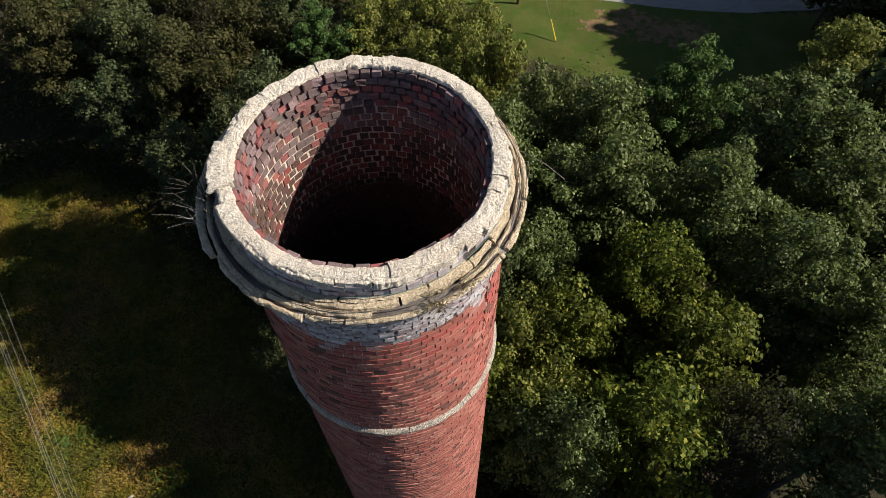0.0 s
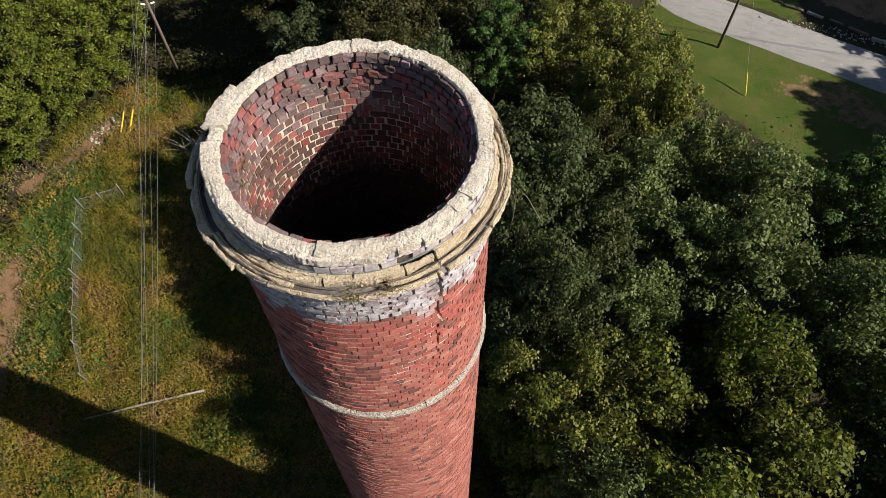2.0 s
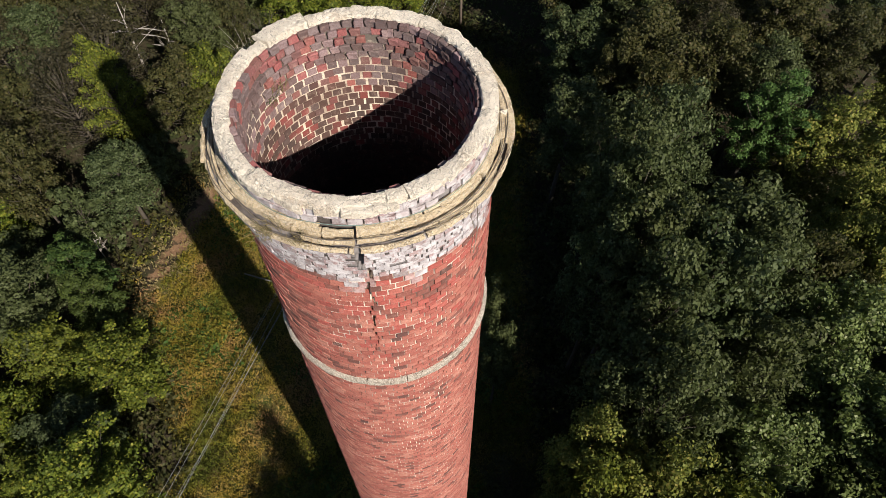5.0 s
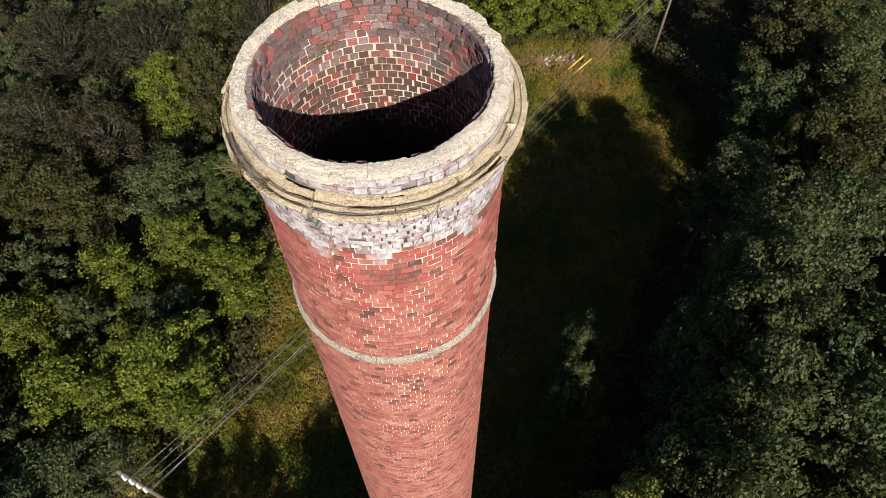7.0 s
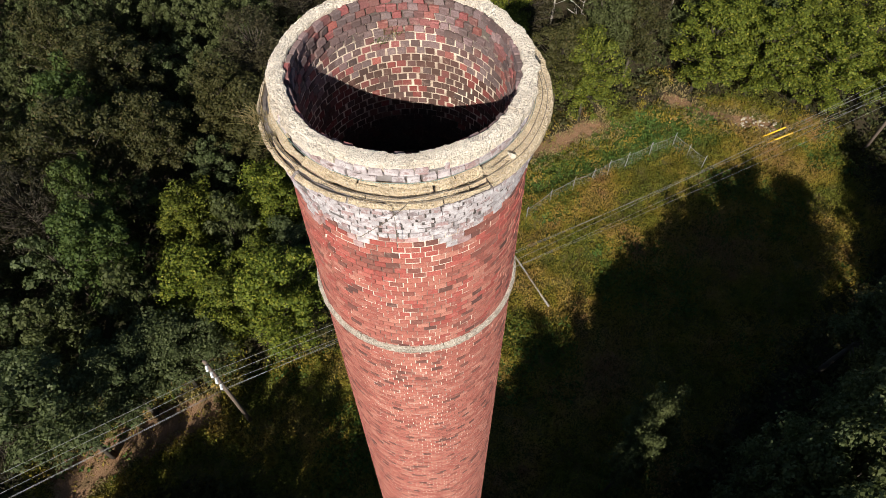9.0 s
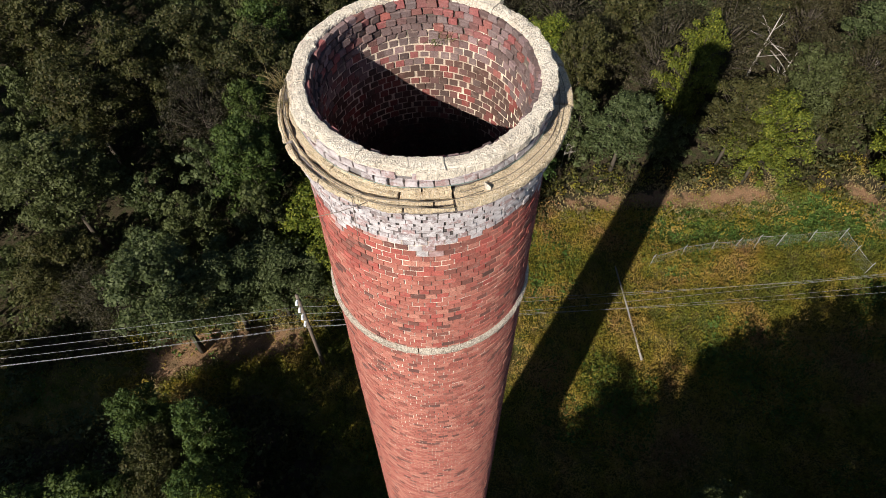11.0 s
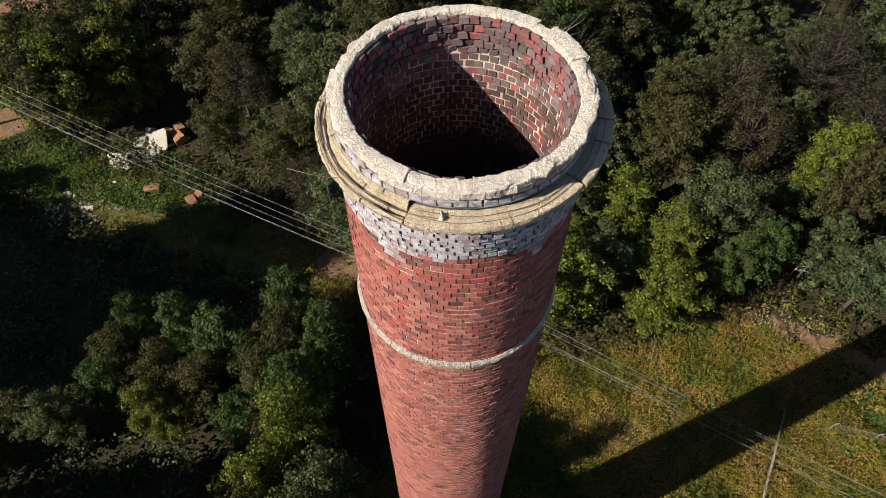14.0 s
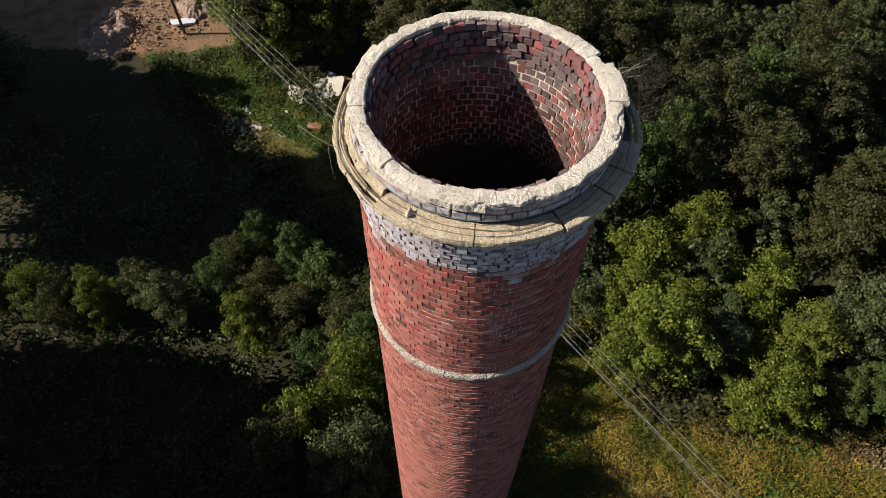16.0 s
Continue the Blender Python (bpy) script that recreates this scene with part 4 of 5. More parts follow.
# added east of the lawn, mostly out of view, to shade lawn and road
PLAN_LAWN_EAST = [(46.0, 49.0, 15, 4.6), (47.0, 54.5, 15, 4.4), (51.5, 51.0, 19, 5.2), (52.0, 56.0, 19, 4.4), (56.5, 53.5, 22, 5.4), (57.0, 48.0, 22, 5.2), (61.5, 55.5, 25, 5.4), (61.5, 50.0, 26, 5.4), (66.0, 58.0, 27, 5.4), (51.0, 68.5, 19, 5.0), (56.0, 69.5, 22, 5.4), (61.0, 70.0, 25, 5.4), (48.0, 44.0, 17, 4.4), (54.0, 43.0, 20, 4.6), (46.0, 74.0, 21, 4.6), (50.0, 78.0, 22, 4.6), (55.0, 75.5, 24, 4.8)]
PLAN = {"d": PLAN_DARK + PLAN_DARK_MORE + PLAN_EDGE, "g": PLAN_GREEN + PLAN_SHRUBS_GREEN, "y": PLAN_YELLOW + PLAN_YELLOW_MORE + PLAN_EDGE_YELLOW + PLAN_LOT, "o": PLAN_OLIVE + PLAN_OLIVE_MORE + PLAN_SOUTH + PLAN_SHRUBS, "p": PLAN_PINE, "w": PLAN_LAWN_EAST, "b": PLAN_THIN}
for kind_, rows_ in PLAN.items():
    for row_ in rows_:
        near_north = row_[1] > 30 and row_[0] > -6
        scrub = kind_ == "o" and row_[0] > 0 and 0 < row_[1] < 15
        south_west = kind_ == "d" and row_[0] < -15 and row_[1] < -25
        plant("o" if south_west else "k" if scrub or kind_ in "do" and near_north else "n" if kind_ == "d" and row_[0] > 5 and row_[1] > 2 else kind_, *row_)


# woods beyond, partly out of view, that close the place and cast the long shadows
wood = random.Random(3)
spots = []
# unseen tall trees, added and sized to throw shade over the ground
SHADE_BELT = [(bx, by, 36.0 if by > -7 else 29.5) for bx in (37.0, 42.0, 47.0) for by in (-13.4, -9.2, -5.0, -0.8)]
SHADE_BELT += [(bx, by, 23.0) for bx in (47.0, 52.0) for by in (-18.4, -14.5)]
SHADE_BELT += [(bx, by, 36.0) for bx in (47.0, 52.0) for by in (-30.6, -34.4, -38.2)]
SHADE_BELT += [(bx, by, 22.0) for bx in (47.0, 52.0) for by in (-42.4, -46.6, -50.8)]
SHADE_BELT += [(bx, by, 19.0) for bx in (58.0, 63.0) for by in (-51.0, -55.2, -59.4, -63.6, -67.8)]
for bx, by, tall in SHADE_BELT:
    x, y = bx + wood.uniform(-0.8, 0.8), by + wood.uniform(-0.7, 0.7)
    spots.append((x, y))
    plant("w", x, y, tall * wood.uniform(0.95, 1.05), wood.uniform(4.0, 4.6))
for _ in range(9000):
    if len(spots) > 235:
        break
    x, y = wood.uniform(-105, 66), wood.uniform(-105, 80)
    east = 32 < x and 9 < y < 34
    far_out = (
        east
        or (y < -55 and x < 13)
        or (x < -57 and y < 60)
        or (x < -5 and y > 47 and x < 55 - y)
        or (x < -56 and y > 20)
        or (45 < x and 34 <= y < 54)
        or (48 < x < 62 and 60 < y < 70)
    )
    if not far_out or any(math.hypot(x - a, y - b) < (4.4 if x < 46 else 6.0) for a, b in spots) or any(math.hypot(x - t[0], y - t[1]) < 4.2 for v in PLAN.values() for t in v):
        continue
    if float(road_far(x, y)) < 6:
        continue
    spots.append((x, y))
    if x > 28:
        plant("w", x, y, wood.uniform(22, 25) if y < 6 and x < 46 else wood.uniform(18, 21), wood.uniform(3.6, 4.4))
    else:
        plant("w" if x < -67 or y < -67 else wood.choice("dodob"), x, y, wood.uniform(12, 16), wood.uniform(3.2, 4.4))

for fx in (-60.0, -65.5, -71.0):
    for fy in np.arange(-6.0, 27.0, 5.2):
        x, y = fx + wood.uniform(-1, 1), float(fy) + wood.uniform(-1, 1)
        if all(math.hypot(x - a, y - b) > 3.6 for a, b in spots + [(t[0], t[1]) for v in PLAN.values() for t in v]):
            spots.append((x, y))
            plant(wood.choice("dob"), x, y, wood.uniform(11, 14), wood.uniform(2.9, 3.5))

# young trees in the gaps between the planted ones
young = random.Random(17)
grown = [(t[0], t[1], t[3]) for v in PLAN.values() for t in v] + [(x, y, 3.6) for x, y in spots]
n_young = 0
for _ in range(6000):
    x, y = young.uniform(-64, 31), young.uniform(-62, 38)
    if (x > -3 and y < 6) or n_young >= 130:
        continue
    open_ground = max(float(inside(x, y, CLEARING)), float(inside(x, y, LAWN)), float(inside(x, y, STRIP)), max(float(inside(x, y, p)) for p in DIRT))
    if open_ground > -2.6 or float(road_far(x, y)) < 9 or math.hypot(x, y) < 9:
        continue
    if y < -20 and x > -24 and young.random() < 0.3:
        continue
    r = young.uniform(1.7, 2.5)
    if any(math.hypot(x - a, y - b) < 0.74 * (r + q) for a, b, q in grown):
        continue
    grown.append((x, y, r))
    n_young += 1
    plant("s", x, y, r * young.uniform(3.0, 4.2), r)

dead = random.Random(8)
for dx, dy, dh in ((-55.0, 12.0, 9.0), (-58.0, 16.5, 8.0), (-37.5, -6.5, 4.0), (-60.0, 20.0, 9.0), (-56.5, 6.5, 10.0), (-53.0, 9.0, 9.0)):
    g_ = dead.randrange(1000)
    root = thing("dead_tree", (dx, dy, float(height(dx, dy))), "pale leafless dead tree among the woods", "tree", "dead trees")
    bm = bmesh.new()
    tube(bm, [(0, 0, -0.2), (0.2, 0.1, dh * 0.5), (0.5, 0.3, dh)], [0.016 * dh, 0.011 * dh, 0.003 * dh], 7)
    part("trunk", bm, M_BARK_PALE, root, smooth=True)
    for k in range(9):
        z = dh * dead.uniform(0.35, 0.9)
        a = dead.uniform(0, 6.28)
        l = dh * dead.uniform(0.12, 0.3)
        bm = bmesh.new()
        p = Vector((0.45 * z / dh, 0.25 * z / dh, z))
        q = p + Vector((l * math.cos(a), l * math.sin(a), l * 0.6))
        tube(bm, [p, p.lerp(q, 0.5) + Vector((0, 0, 0.1)), q], [0.05, 0.035, 0.012], 5)
        tube(bm, [p.lerp(q, 0.55), p.lerp(q, 0.9) + Vector((0.2, -0.3, 0.3))], [0.03, 0.008], 4)
        part("branch", bm, M_BARK_PALE, root, smooth=True)

# ---- brush, weeds and saplings on the open ground ----


def scatter(name, label, material, n, where, size, tall, leaves, seed, spread=0.5, long=1.8, upright=False):
    g = np.random.default_rng(seed)
    xs, ys = [], []
    while sum(map(len, xs)) < n:
        x, y = g.uniform(-60, 62, 6000), g.uniform(-66, 72, 6000)
        keep = where(x, y) > g.random(6000)
        xs.append(x[keep]), ys.append(y[keep])
    x, y = np.concatenate(xs)[:n], np.concatenate(ys)[:n]
    hh = tall * g.uniform(0.35, 1.2, n) * (0.7 + 0.5 * np.sin(0.9 * x + 1.1 * y) * np.cos(0.7 * y - 0.5 * x))
    hh = np.clip(hh, 0.12, None)
    rep = lambda v: np.repeat(v, leaves)
    d = g.normal(size=(n * leaves, 3))
    d /= np.linalg.norm(d, axis=1)[:, None]
    px = rep(x) + d[:, 0] * spread * rep(0.5 + 0.5 * hh)
    py = rep(y) + d[:, 1] * spread * rep(0.5 + 0.5 * hh)
    pz = rep(height(x, y)) + rep(hh) * (0.15 + 0.85 * g.random(n * leaves) ** 0.6)
    nrm = d * 0.6 + np.array([0, 0, 0.7]) + g.normal(size=d.shape) * 0.5
    v = leaf_quads(np.stack([px, py, pz], -1), nrm, size * g.uniform(0.5, 1.4, n * leaves), g, long, upright)
    return tagged(quads_ob(name, v, material), label, "plants", kind="stuff")


def clear(x, y):
    c = np.clip(inside(x, y, CLEARING) / 2 + 0.3, 0, 1)
    c = np.where(np.max([inside(x, y, p) for p in DIRT], axis=0) > -0.3, c * 0.12, c)
    c = np.where(inside(x, y, STRIP) > 0, c * 0.12, c)
    c = np.where((y < -25) & (x > -3), c * 0.25, c)
    return np.where(np.hypot(x, y) < 2.6, 0, c)


scatter("goldenrod_brush", "yellow-green and straw-coloured brush over the clearing", L_BRUSH, 17000, clear, 0.062, 0.8, 10, 31, 0.55, 5.0, True)
scatter("goldenrod_clumps", "leafy yellow-green brush clumps over the clearing", L_BRUSH, 3400, clear, 0.068, 1.0, 30, 36, 0.6)
scatter("brush_thickets", "waist-high ochre and green thickets over the clearing", L_BRUSH, 950, lambda x, y: clear(x, y) * (np.sin(0.55 * x + 0.2 * y + 1) * np.sin(0.5 * y - 0.23 * x) > -0.25), 0.078, 1.9, 105, 39, 0.75)
VERGE = [(28, -56), (26, -50), (14, -44), (6, -37), (3, -41), (6, -46), (12, -51.5), (18, -57)]
scatter("rubble_weeds", "lush green weeds round the rubble pile", L_WEED, 2600, lambda x, y: np.where(inside(x, y, VERGE) > 0, 0.85, 0.0), 0.13, 0.7, 12, 37, 0.5)
scatter("weeds", "low green weeds among the brush", L_WEED, 2600, lambda x, y: clear(x, y) * (np.sin(0.35 * x + 1) * np.sin(0.3 * y) > 0.15), 0.17, 0.6, 10, 32)
scatter("undergrowth", "shrubby undergrowth along the wood's edge", L_OLIVE, 1500, lambda x, y: np.where(np.abs(inside(x, y, CLEARING) + 1.5) < 2.2, 0.9, 0.0) * (np.max([inside(x, y, p) for p in DIRT], axis=0) < -0.5), 0.2, 1.7, 26, 33, 0.7)
scatter("forest_understory", "dark shrubs and saplings under the trees", L_DARK, 2500, lambda x, y: np.where((inside(x, y, CLEARING) < -2) & (inside(x, y, LAWN) < -1.5) & (road_far(x, y) > 7) & (np.max([inside(x, y, p) for p in DIRT], axis=0) < -1.5) & (y > -58) & (x < 42) & ((y > 0) | (x < 2) | (y > -46) & (x > 12 - (y + 40) * 0.5)) & (np.hypot(x, y) > 3.5) & (y < 60), 0.9, 0.0), 0.20, 2.2, 28, 35, 0.9)
scatter("shade_thicket", "dim grey-green thicket in the shade of the tall trees", L_DARK, 520, lambda x, y: np.where((x > 3) & (x < 36) & (y > -38) & (y < -1) & (np.sin(0.6 * x + 0.3 * y) * np.sin(0.7 * y - 0.2 * x) > -0.35), 0.9, 0.0), 0.17, 3.0, 52, 41, 0.62)
scatter("forest_understory", "leafy young growth on the floor of the wood", L_OLIVE, 900, lambda x, y: np.where((x > -12) & (x < 31) & (y > 7) & (y < 48) & (inside(x, y, CLEARING) < -3) & (inside(x, y, LAWN) < -1.5), 0.9, 0.0), 0.19, 3.4, 40, 43, 0.75)
scatter("bank_weeds", "dry straw-coloured weeds along the bare banks", L_STRAW, 1100, lambda x, y: np.where(np.abs(np.max([inside(x, y, p) for p in DIRT[:3]], axis=0) + 0.5) < 1.1, 0.9, 0.0), 0.09, 0.55, 11, 45, 0.5, 3.5, True)
scatter("bank_shrubs", "low olive shrubs beside the bare banks", L_BRUSH, 260, lambda x, y: np.where(np.abs(np.max([inside(x, y, p) for p in DIRT[:3]], axis=0) + 1.6) < 1.2, 0.9, 0.0), 0.13, 1.3, 40, 46, 0.7)
scatter("grass_tufts", "tufts of grass along the fence", L_WEED, 1500, lambda x, y: np.where(inside(x, y, STRIP) > -0.3, 0.8, 0.0), 0.10, 0.16, 6, 34, 0.35, 3.0)

# ---- poles, wires and guy guards ----


def utility_pole(x, y, h, label, arms, pale=False, transformer=False):
    root = thing("utility_pole", (x, y, float(height(x, y))), label, "utility pole", "poles of the power line")
    bm = bmesh.new()
    tube(bm, [(0, 0, -0.5), (0, 0, h * 0.5), (0, 0, h)], [0.17, 0.145, 0.115], 10)
    part("pole", bm, M_POLE_PALE if pale else M_POLE, root, smooth=True)
    for z, side in arms:
        bm = bmesh.new()
        tube(bm, [(0, 0, z), (side[0] * 0.30, side[1] * 0.30, z + 0.03)], 0.035, 6)
        bracket = part("bracket", bm, M_STEEL, root, "grey steel bracket")
        bm = bmesh.new()
        pts, rad = [], []
        for k in range(9):
            f = 0.26 + 0.05 * k
            pts.append((side[0] * f, side[1] * f, z + 0.03 + 0.012 * k))
            rad.append(0.10 if k % 2 else 0.065)
        tube(bm, pts, rad, 9)
        part("insulator", bm, M_PORCELAIN, bracket, "pale grey ribbed insulator")
    if transformer:
        bm = bmesh.new()
        tube(bm, [(0.38, 0.1, h * 0.62), (0.38, 0.1, h * 0.62 + 0.06), (0.38, 0.1, h * 0.62 + 0.8), (0.38, 0.1, h * 0.62 + 0.9)], [0.2, 0.24, 0.24, 0.15], 12)
        part("transformer_can", bm, M_PORCELAIN, root, "pale grey transformer can", True)
    return root


ACROSS = Vector((0.84, 0.54, 0)).normalized()
SIDE = (ACROSS.x, ACROSS.y)
BACK = (-ACROSS.x, -ACROSS.y)
LEVELS = [11.3, 10.3, 9.3, 8.3, 7.4]
NEAR_POLE, NW_POLE, S_POLE = (-8.8, -15.3), (-42.0, 38.0), (24.3, -59.8)
utility_pole(*NEAR_POLE, 11.6, "dark wooden utility pole with stacked pale insulators", [(z, SIDE) for z in LEVELS[:4]])
utility_pole(*NW_POLE, 12.0, "tall wooden utility pole with paired insulators beside the wood", [(z, s) for z in (11.6, 10.4, 9.2) for s in (SIDE, BACK)])
utility_pole(*S_POLE, 15.0, "dark wooden utility pole with a transformer beside the dirt lot", [(z + 3.4, SIDE) for z in LEVELS[:4]], transformer=True)
utility_pole(13.4, 61.5, 11.5, "dark wooden utility pole on the lawn by the road", [(11.0, (0, 1)), (10.2, (0, 1)), (9.4, (0, 1))])


def span_wire(name, label, a, b, sag, r, material=None):
    bm = bmesh.new()
    a, b = Vector(a), Vector(b)
    tube(bm, [a.lerp(b, k / 16) - Vector((0, 0, sag * 4 * (k / 16) * (1 - k / 16))) for k in range(17)], r, 5)
    return tagged(part(name, bm, material or M_WIRE, None, smooth=True), label, "power line", "wires of the power line")


for i, z in enumerate(LEVELS):
    o = ACROSS * (0.66 if i < 4 else 0.12)
    a = (NEAR_POLE[0] + o.x, NEAR_POLE[1] + o.y, z + 0.1)
    s = 1 if i % 2 == 0 else -1
    zn = (11.7, 10.5, 9.3, 11.7, 10.5)[i]
    span_wire("power_line", "thin grey wire strung between utility poles", a, (NW_POLE[0] + s * o.x, NW_POLE[1] + s * o.y, zn), 1.0 + 0.1 * i, 0.009)
    span_wire("power_line", "thin grey wire strung between utility poles", a, (S_POLE[0] + o.x, S_POLE[1] + o.y, z + 3.5), 0.7 + 0.08 * i, 0.010)
    if i < 4:
        q = (13.4, 62.1, 11.05 - 0.6 * i)
        span_wire("power_line", "thin pale wire strung over the road", q, (-34, 66 + i, 10.5 - 0.6 * i), 0.8, 0.014)
        span_wire("power_line", "thin pale wire strung along the road", q, (70, 66, 10.5 - 0.6 * i), 0.8, 0.014)


def guy(top, foot):
    """A stay wire with a yellow guard on its lower end."""
    span_wire("guy_wire", "thin steel guy wire staying a utility pole", top, foot, 0.05, 0.010, M_STEEL)
    d = (Vector(top) - Vector(foot)).normalized()
    bm = bmesh.new()
    f = Vector(foot)
    tube(bm, [f + d * 0.1, f + d * 0.2, f + d * 2.5, f + d * 2.55], [0.05, 0.075, 0.075, 0.05], 8)
    tagged(part("guy_guard", bm, M_YELLOW, None), "yellow plastic guard on a guy wire", "guy guard", "yellow guards")


guy((NW_POLE[0], NW_POLE[1], 11.0), (-43.2, 28.4, 0.0))
guy((NW_POLE[0], NW_POLE[1], 9.0), (-42.5, 28.9, 0.0))
guy((13.4, 61.5, 10.8), (16.9, 54.3, 0.0))

bm = bmesh.new()
tube(bm, [(-28.5, 2.2, 0.55), (-25, 4.5, 0.62), (-21.1, 7.1, 0.42)], [0.06, 0.08, 0.10], 9)
tagged(part("fallen_pole", bm, M_POLE_PALE, None, smooth=True), "bleached old pole lying across the brush", "pole")

# ---- chain-link fence ----


def fence():
    root = thing("chain_link_fence", (-41, 19.3, 0), "old sagging chain-link fence overgrown with weeds", "fence")
    corners = [(-38.2, 21.8), (-41.0, 19.3), (-37.8, 14.4), (-34.2, 9.2), (-30.3, 4.9)]
    base = Vector((-41, 19.3, 0))
    posts = []
    r = random.Random(9)
    for (x0, y0), (x1, y1) in zip(corners, corners[1:]):
        n = max(1, round(math.hypot(x1 - x0, y1 - y0) / 2.4))
        for k in range(n):
            posts.append(Vector((x0 + (x1 - x0) * k / n, y0 + (y1 - y0) * k / n, 0)))
    posts.append(Vector((*corners[-1], 0)))
    tops = []
    for p in posts:
        t = p + Vector((r.uniform(-0.15, 0.15), r.uniform(-0.15, 0.15), 1.75 + r.uniform(-0.15, 0.1)))
        tops.append(t)
        bm = bmesh.new()
        tube(bm, [p - base - Vector((0, 0, 0.3)), t - base, t - base + Vector((-0.18, 0.1, 0.22))], [0.04, 0.04, 0.03], 7)
        part("post", bm, M_STEEL, root)
    for i, (a, b) in enumerate(zip(tops, tops[1:])):
        bm = bmesh.new()
        tube(bm, [a - base, a.lerp(b, 0.5) - base - Vector((0, 0, r.uniform(0.02, 0.25))), b - base], 0.018, 5)
        part("top_rail", bm, M_STEEL, root)
        bm = bmesh.new()
        for k in range(14):
            u, v = k / 14, min(1.0, (k + 3) / 14)
            lo, hi = a.lerp(b, u) - base, a.lerp(b, v) - base
            tube(bm, [(lo.x, lo.y, 0.1), (hi.x, hi.y, hi.z - 0.05)], 0.0035, 3)
            tube(bm, [(hi.x, hi.y, 0.1), (lo.x, lo.y, lo.z - 0.05)], 0.0035, 3)
        part("wire_mesh", bm, M_STEEL, root, "rusting diamond wire mesh")


fence()

# ---- rubble and debris south of the chimney ----


def hull(rr, sx, sy, sz, n=24):
    bm = bmesh.new()
    for _ in range(n):
        p = Vector([rr.choice((-1, 1)) * rr.uniform(0.55, 1) for _ in range(3)])
        bm.verts.new((p.x * sx / 2, p.y * sy / 2, p.z * sz / 2))
    bmesh.ops.convex_hull(bm, input=bm.verts)
    loose = [v for v in bm.verts if not v.link_faces]
    bmesh.ops.delete(bm, geom=loose, context="VERTS")
    return bm


def chunk(name, label, category, x, y, z, size, turn, material, seed, group=""):
    rr = random.Random(seed)
    ob = part(name, hull(rr, *size), material, None)
    ob.matrix_basis = pose(x, y, z + float(height(x, y)), *turn)
    return tagged(ob, label, category, group)


SLABS = [(11.4, -48.1, 2.2, 1.6), (9.6, -48.6, 1.2, 1.1), (8.9, -49.6, 1.9, 1.2), (7.1, -48.6, 2.5, 2.0), (8.0, -47.3, 1.5, 0.9), (9.9, -47.1, 1.6, 0.8), (8.6, -46.6, 1.1, 0.9), (10.6, -47.0, 1.0, 0.8), (7.4, -50.0, 1.5, 1.0)]
rub = random.Random(17)
for i, (x, y, w, d) in enumerate(SLABS):
    chunk("concrete_slab", "broken pale concrete slab in a rubble pile", "rubble", x, y, rub.uniform(0.15, 0.5), (w * 1.2, d * 1.2, rub.uniform(0.25, 0.45)), (rub.uniform(-25, 25), rub.uniform(-25, 25), rub.uniform(0, 180)), M_SLAB, 40 + i, "rubble pile")
BROWN = [(5.0, -48.3, 1.8, 1.5), (5.9, -49.2, 1.3, 1.0), (4.6, -49.4, 1.2, 1.0), (9.0, -42.8, 1.5, 1.2), (6.1, -39.5, 1.2, 0.9), (5.4, -40.0, 0.9, 0.8), (6.6, -38.8, 0.8, 0.6)]
for i, (x, y, w, d) in enumerate(BROWN):
    chunk("brown_boulder", "rusty brown block of broken masonry", "rubble", x, y, 0.35, (w, d, rub.uniform(0.7, 1.1)), (rub.uniform(-15, 15), rub.uniform(-15, 15), rub.uniform(0, 180)), M_RUSTY, 60 + i, "brown blocks")
chunk("white_panel", "large white sheet lying beside the utility pole", "panel", 24.6, -61.6, 0.25, (3.0, 1.4, 0.3), (4, -8, 15), M_PORCELAIN, 90)


def debris(name, label, material, n, cx, cy, rx, ry, s0, s1, heap, seed, slim=1.0):
    rr = random.Random(seed)
    bm = bmesh.new()
    for _ in range(n):
        a, q = rr.uniform(0, 6.28), rr.random() ** 0.6
        x, y = cx + rx * q * math.cos(a), cy + ry * q * math.sin(a)
        s = rr.uniform(s0, s1)
        h = hull(rr, s, slim * s * rr.uniform(0.5, 1), slim * s * rr.uniform(0.3, 0.7), 8)
        h.transform(pose(x, y, float(height(x, y)) + heap * (1 - q) + s * 0.12, rr.uniform(-40, 40), rr.uniform(-40, 40), rr.uniform(0, 360)))
        me = bpy.data.meshes.new("tmp")
        h.to_mesh(me)
        h.free()
        bm.from_mesh(me)
        bpy.data.meshes.remove(me)
    tagged(part(name, bm, material, None), label, "debris", kind="stuff")


debris("small_rubble", "scattered small pale rubble", M_SLAB, 140, 9.0, -48.3, 3.2, 2.2, 0.15, 0.55, 0.3, 1)
debris("stone_scatter", "grey stones scattered in the weeds", M_SLAB, 150, 15.5, -44.0, 4.5, 3.0, 0.15, 0.6, 0.1, 2)


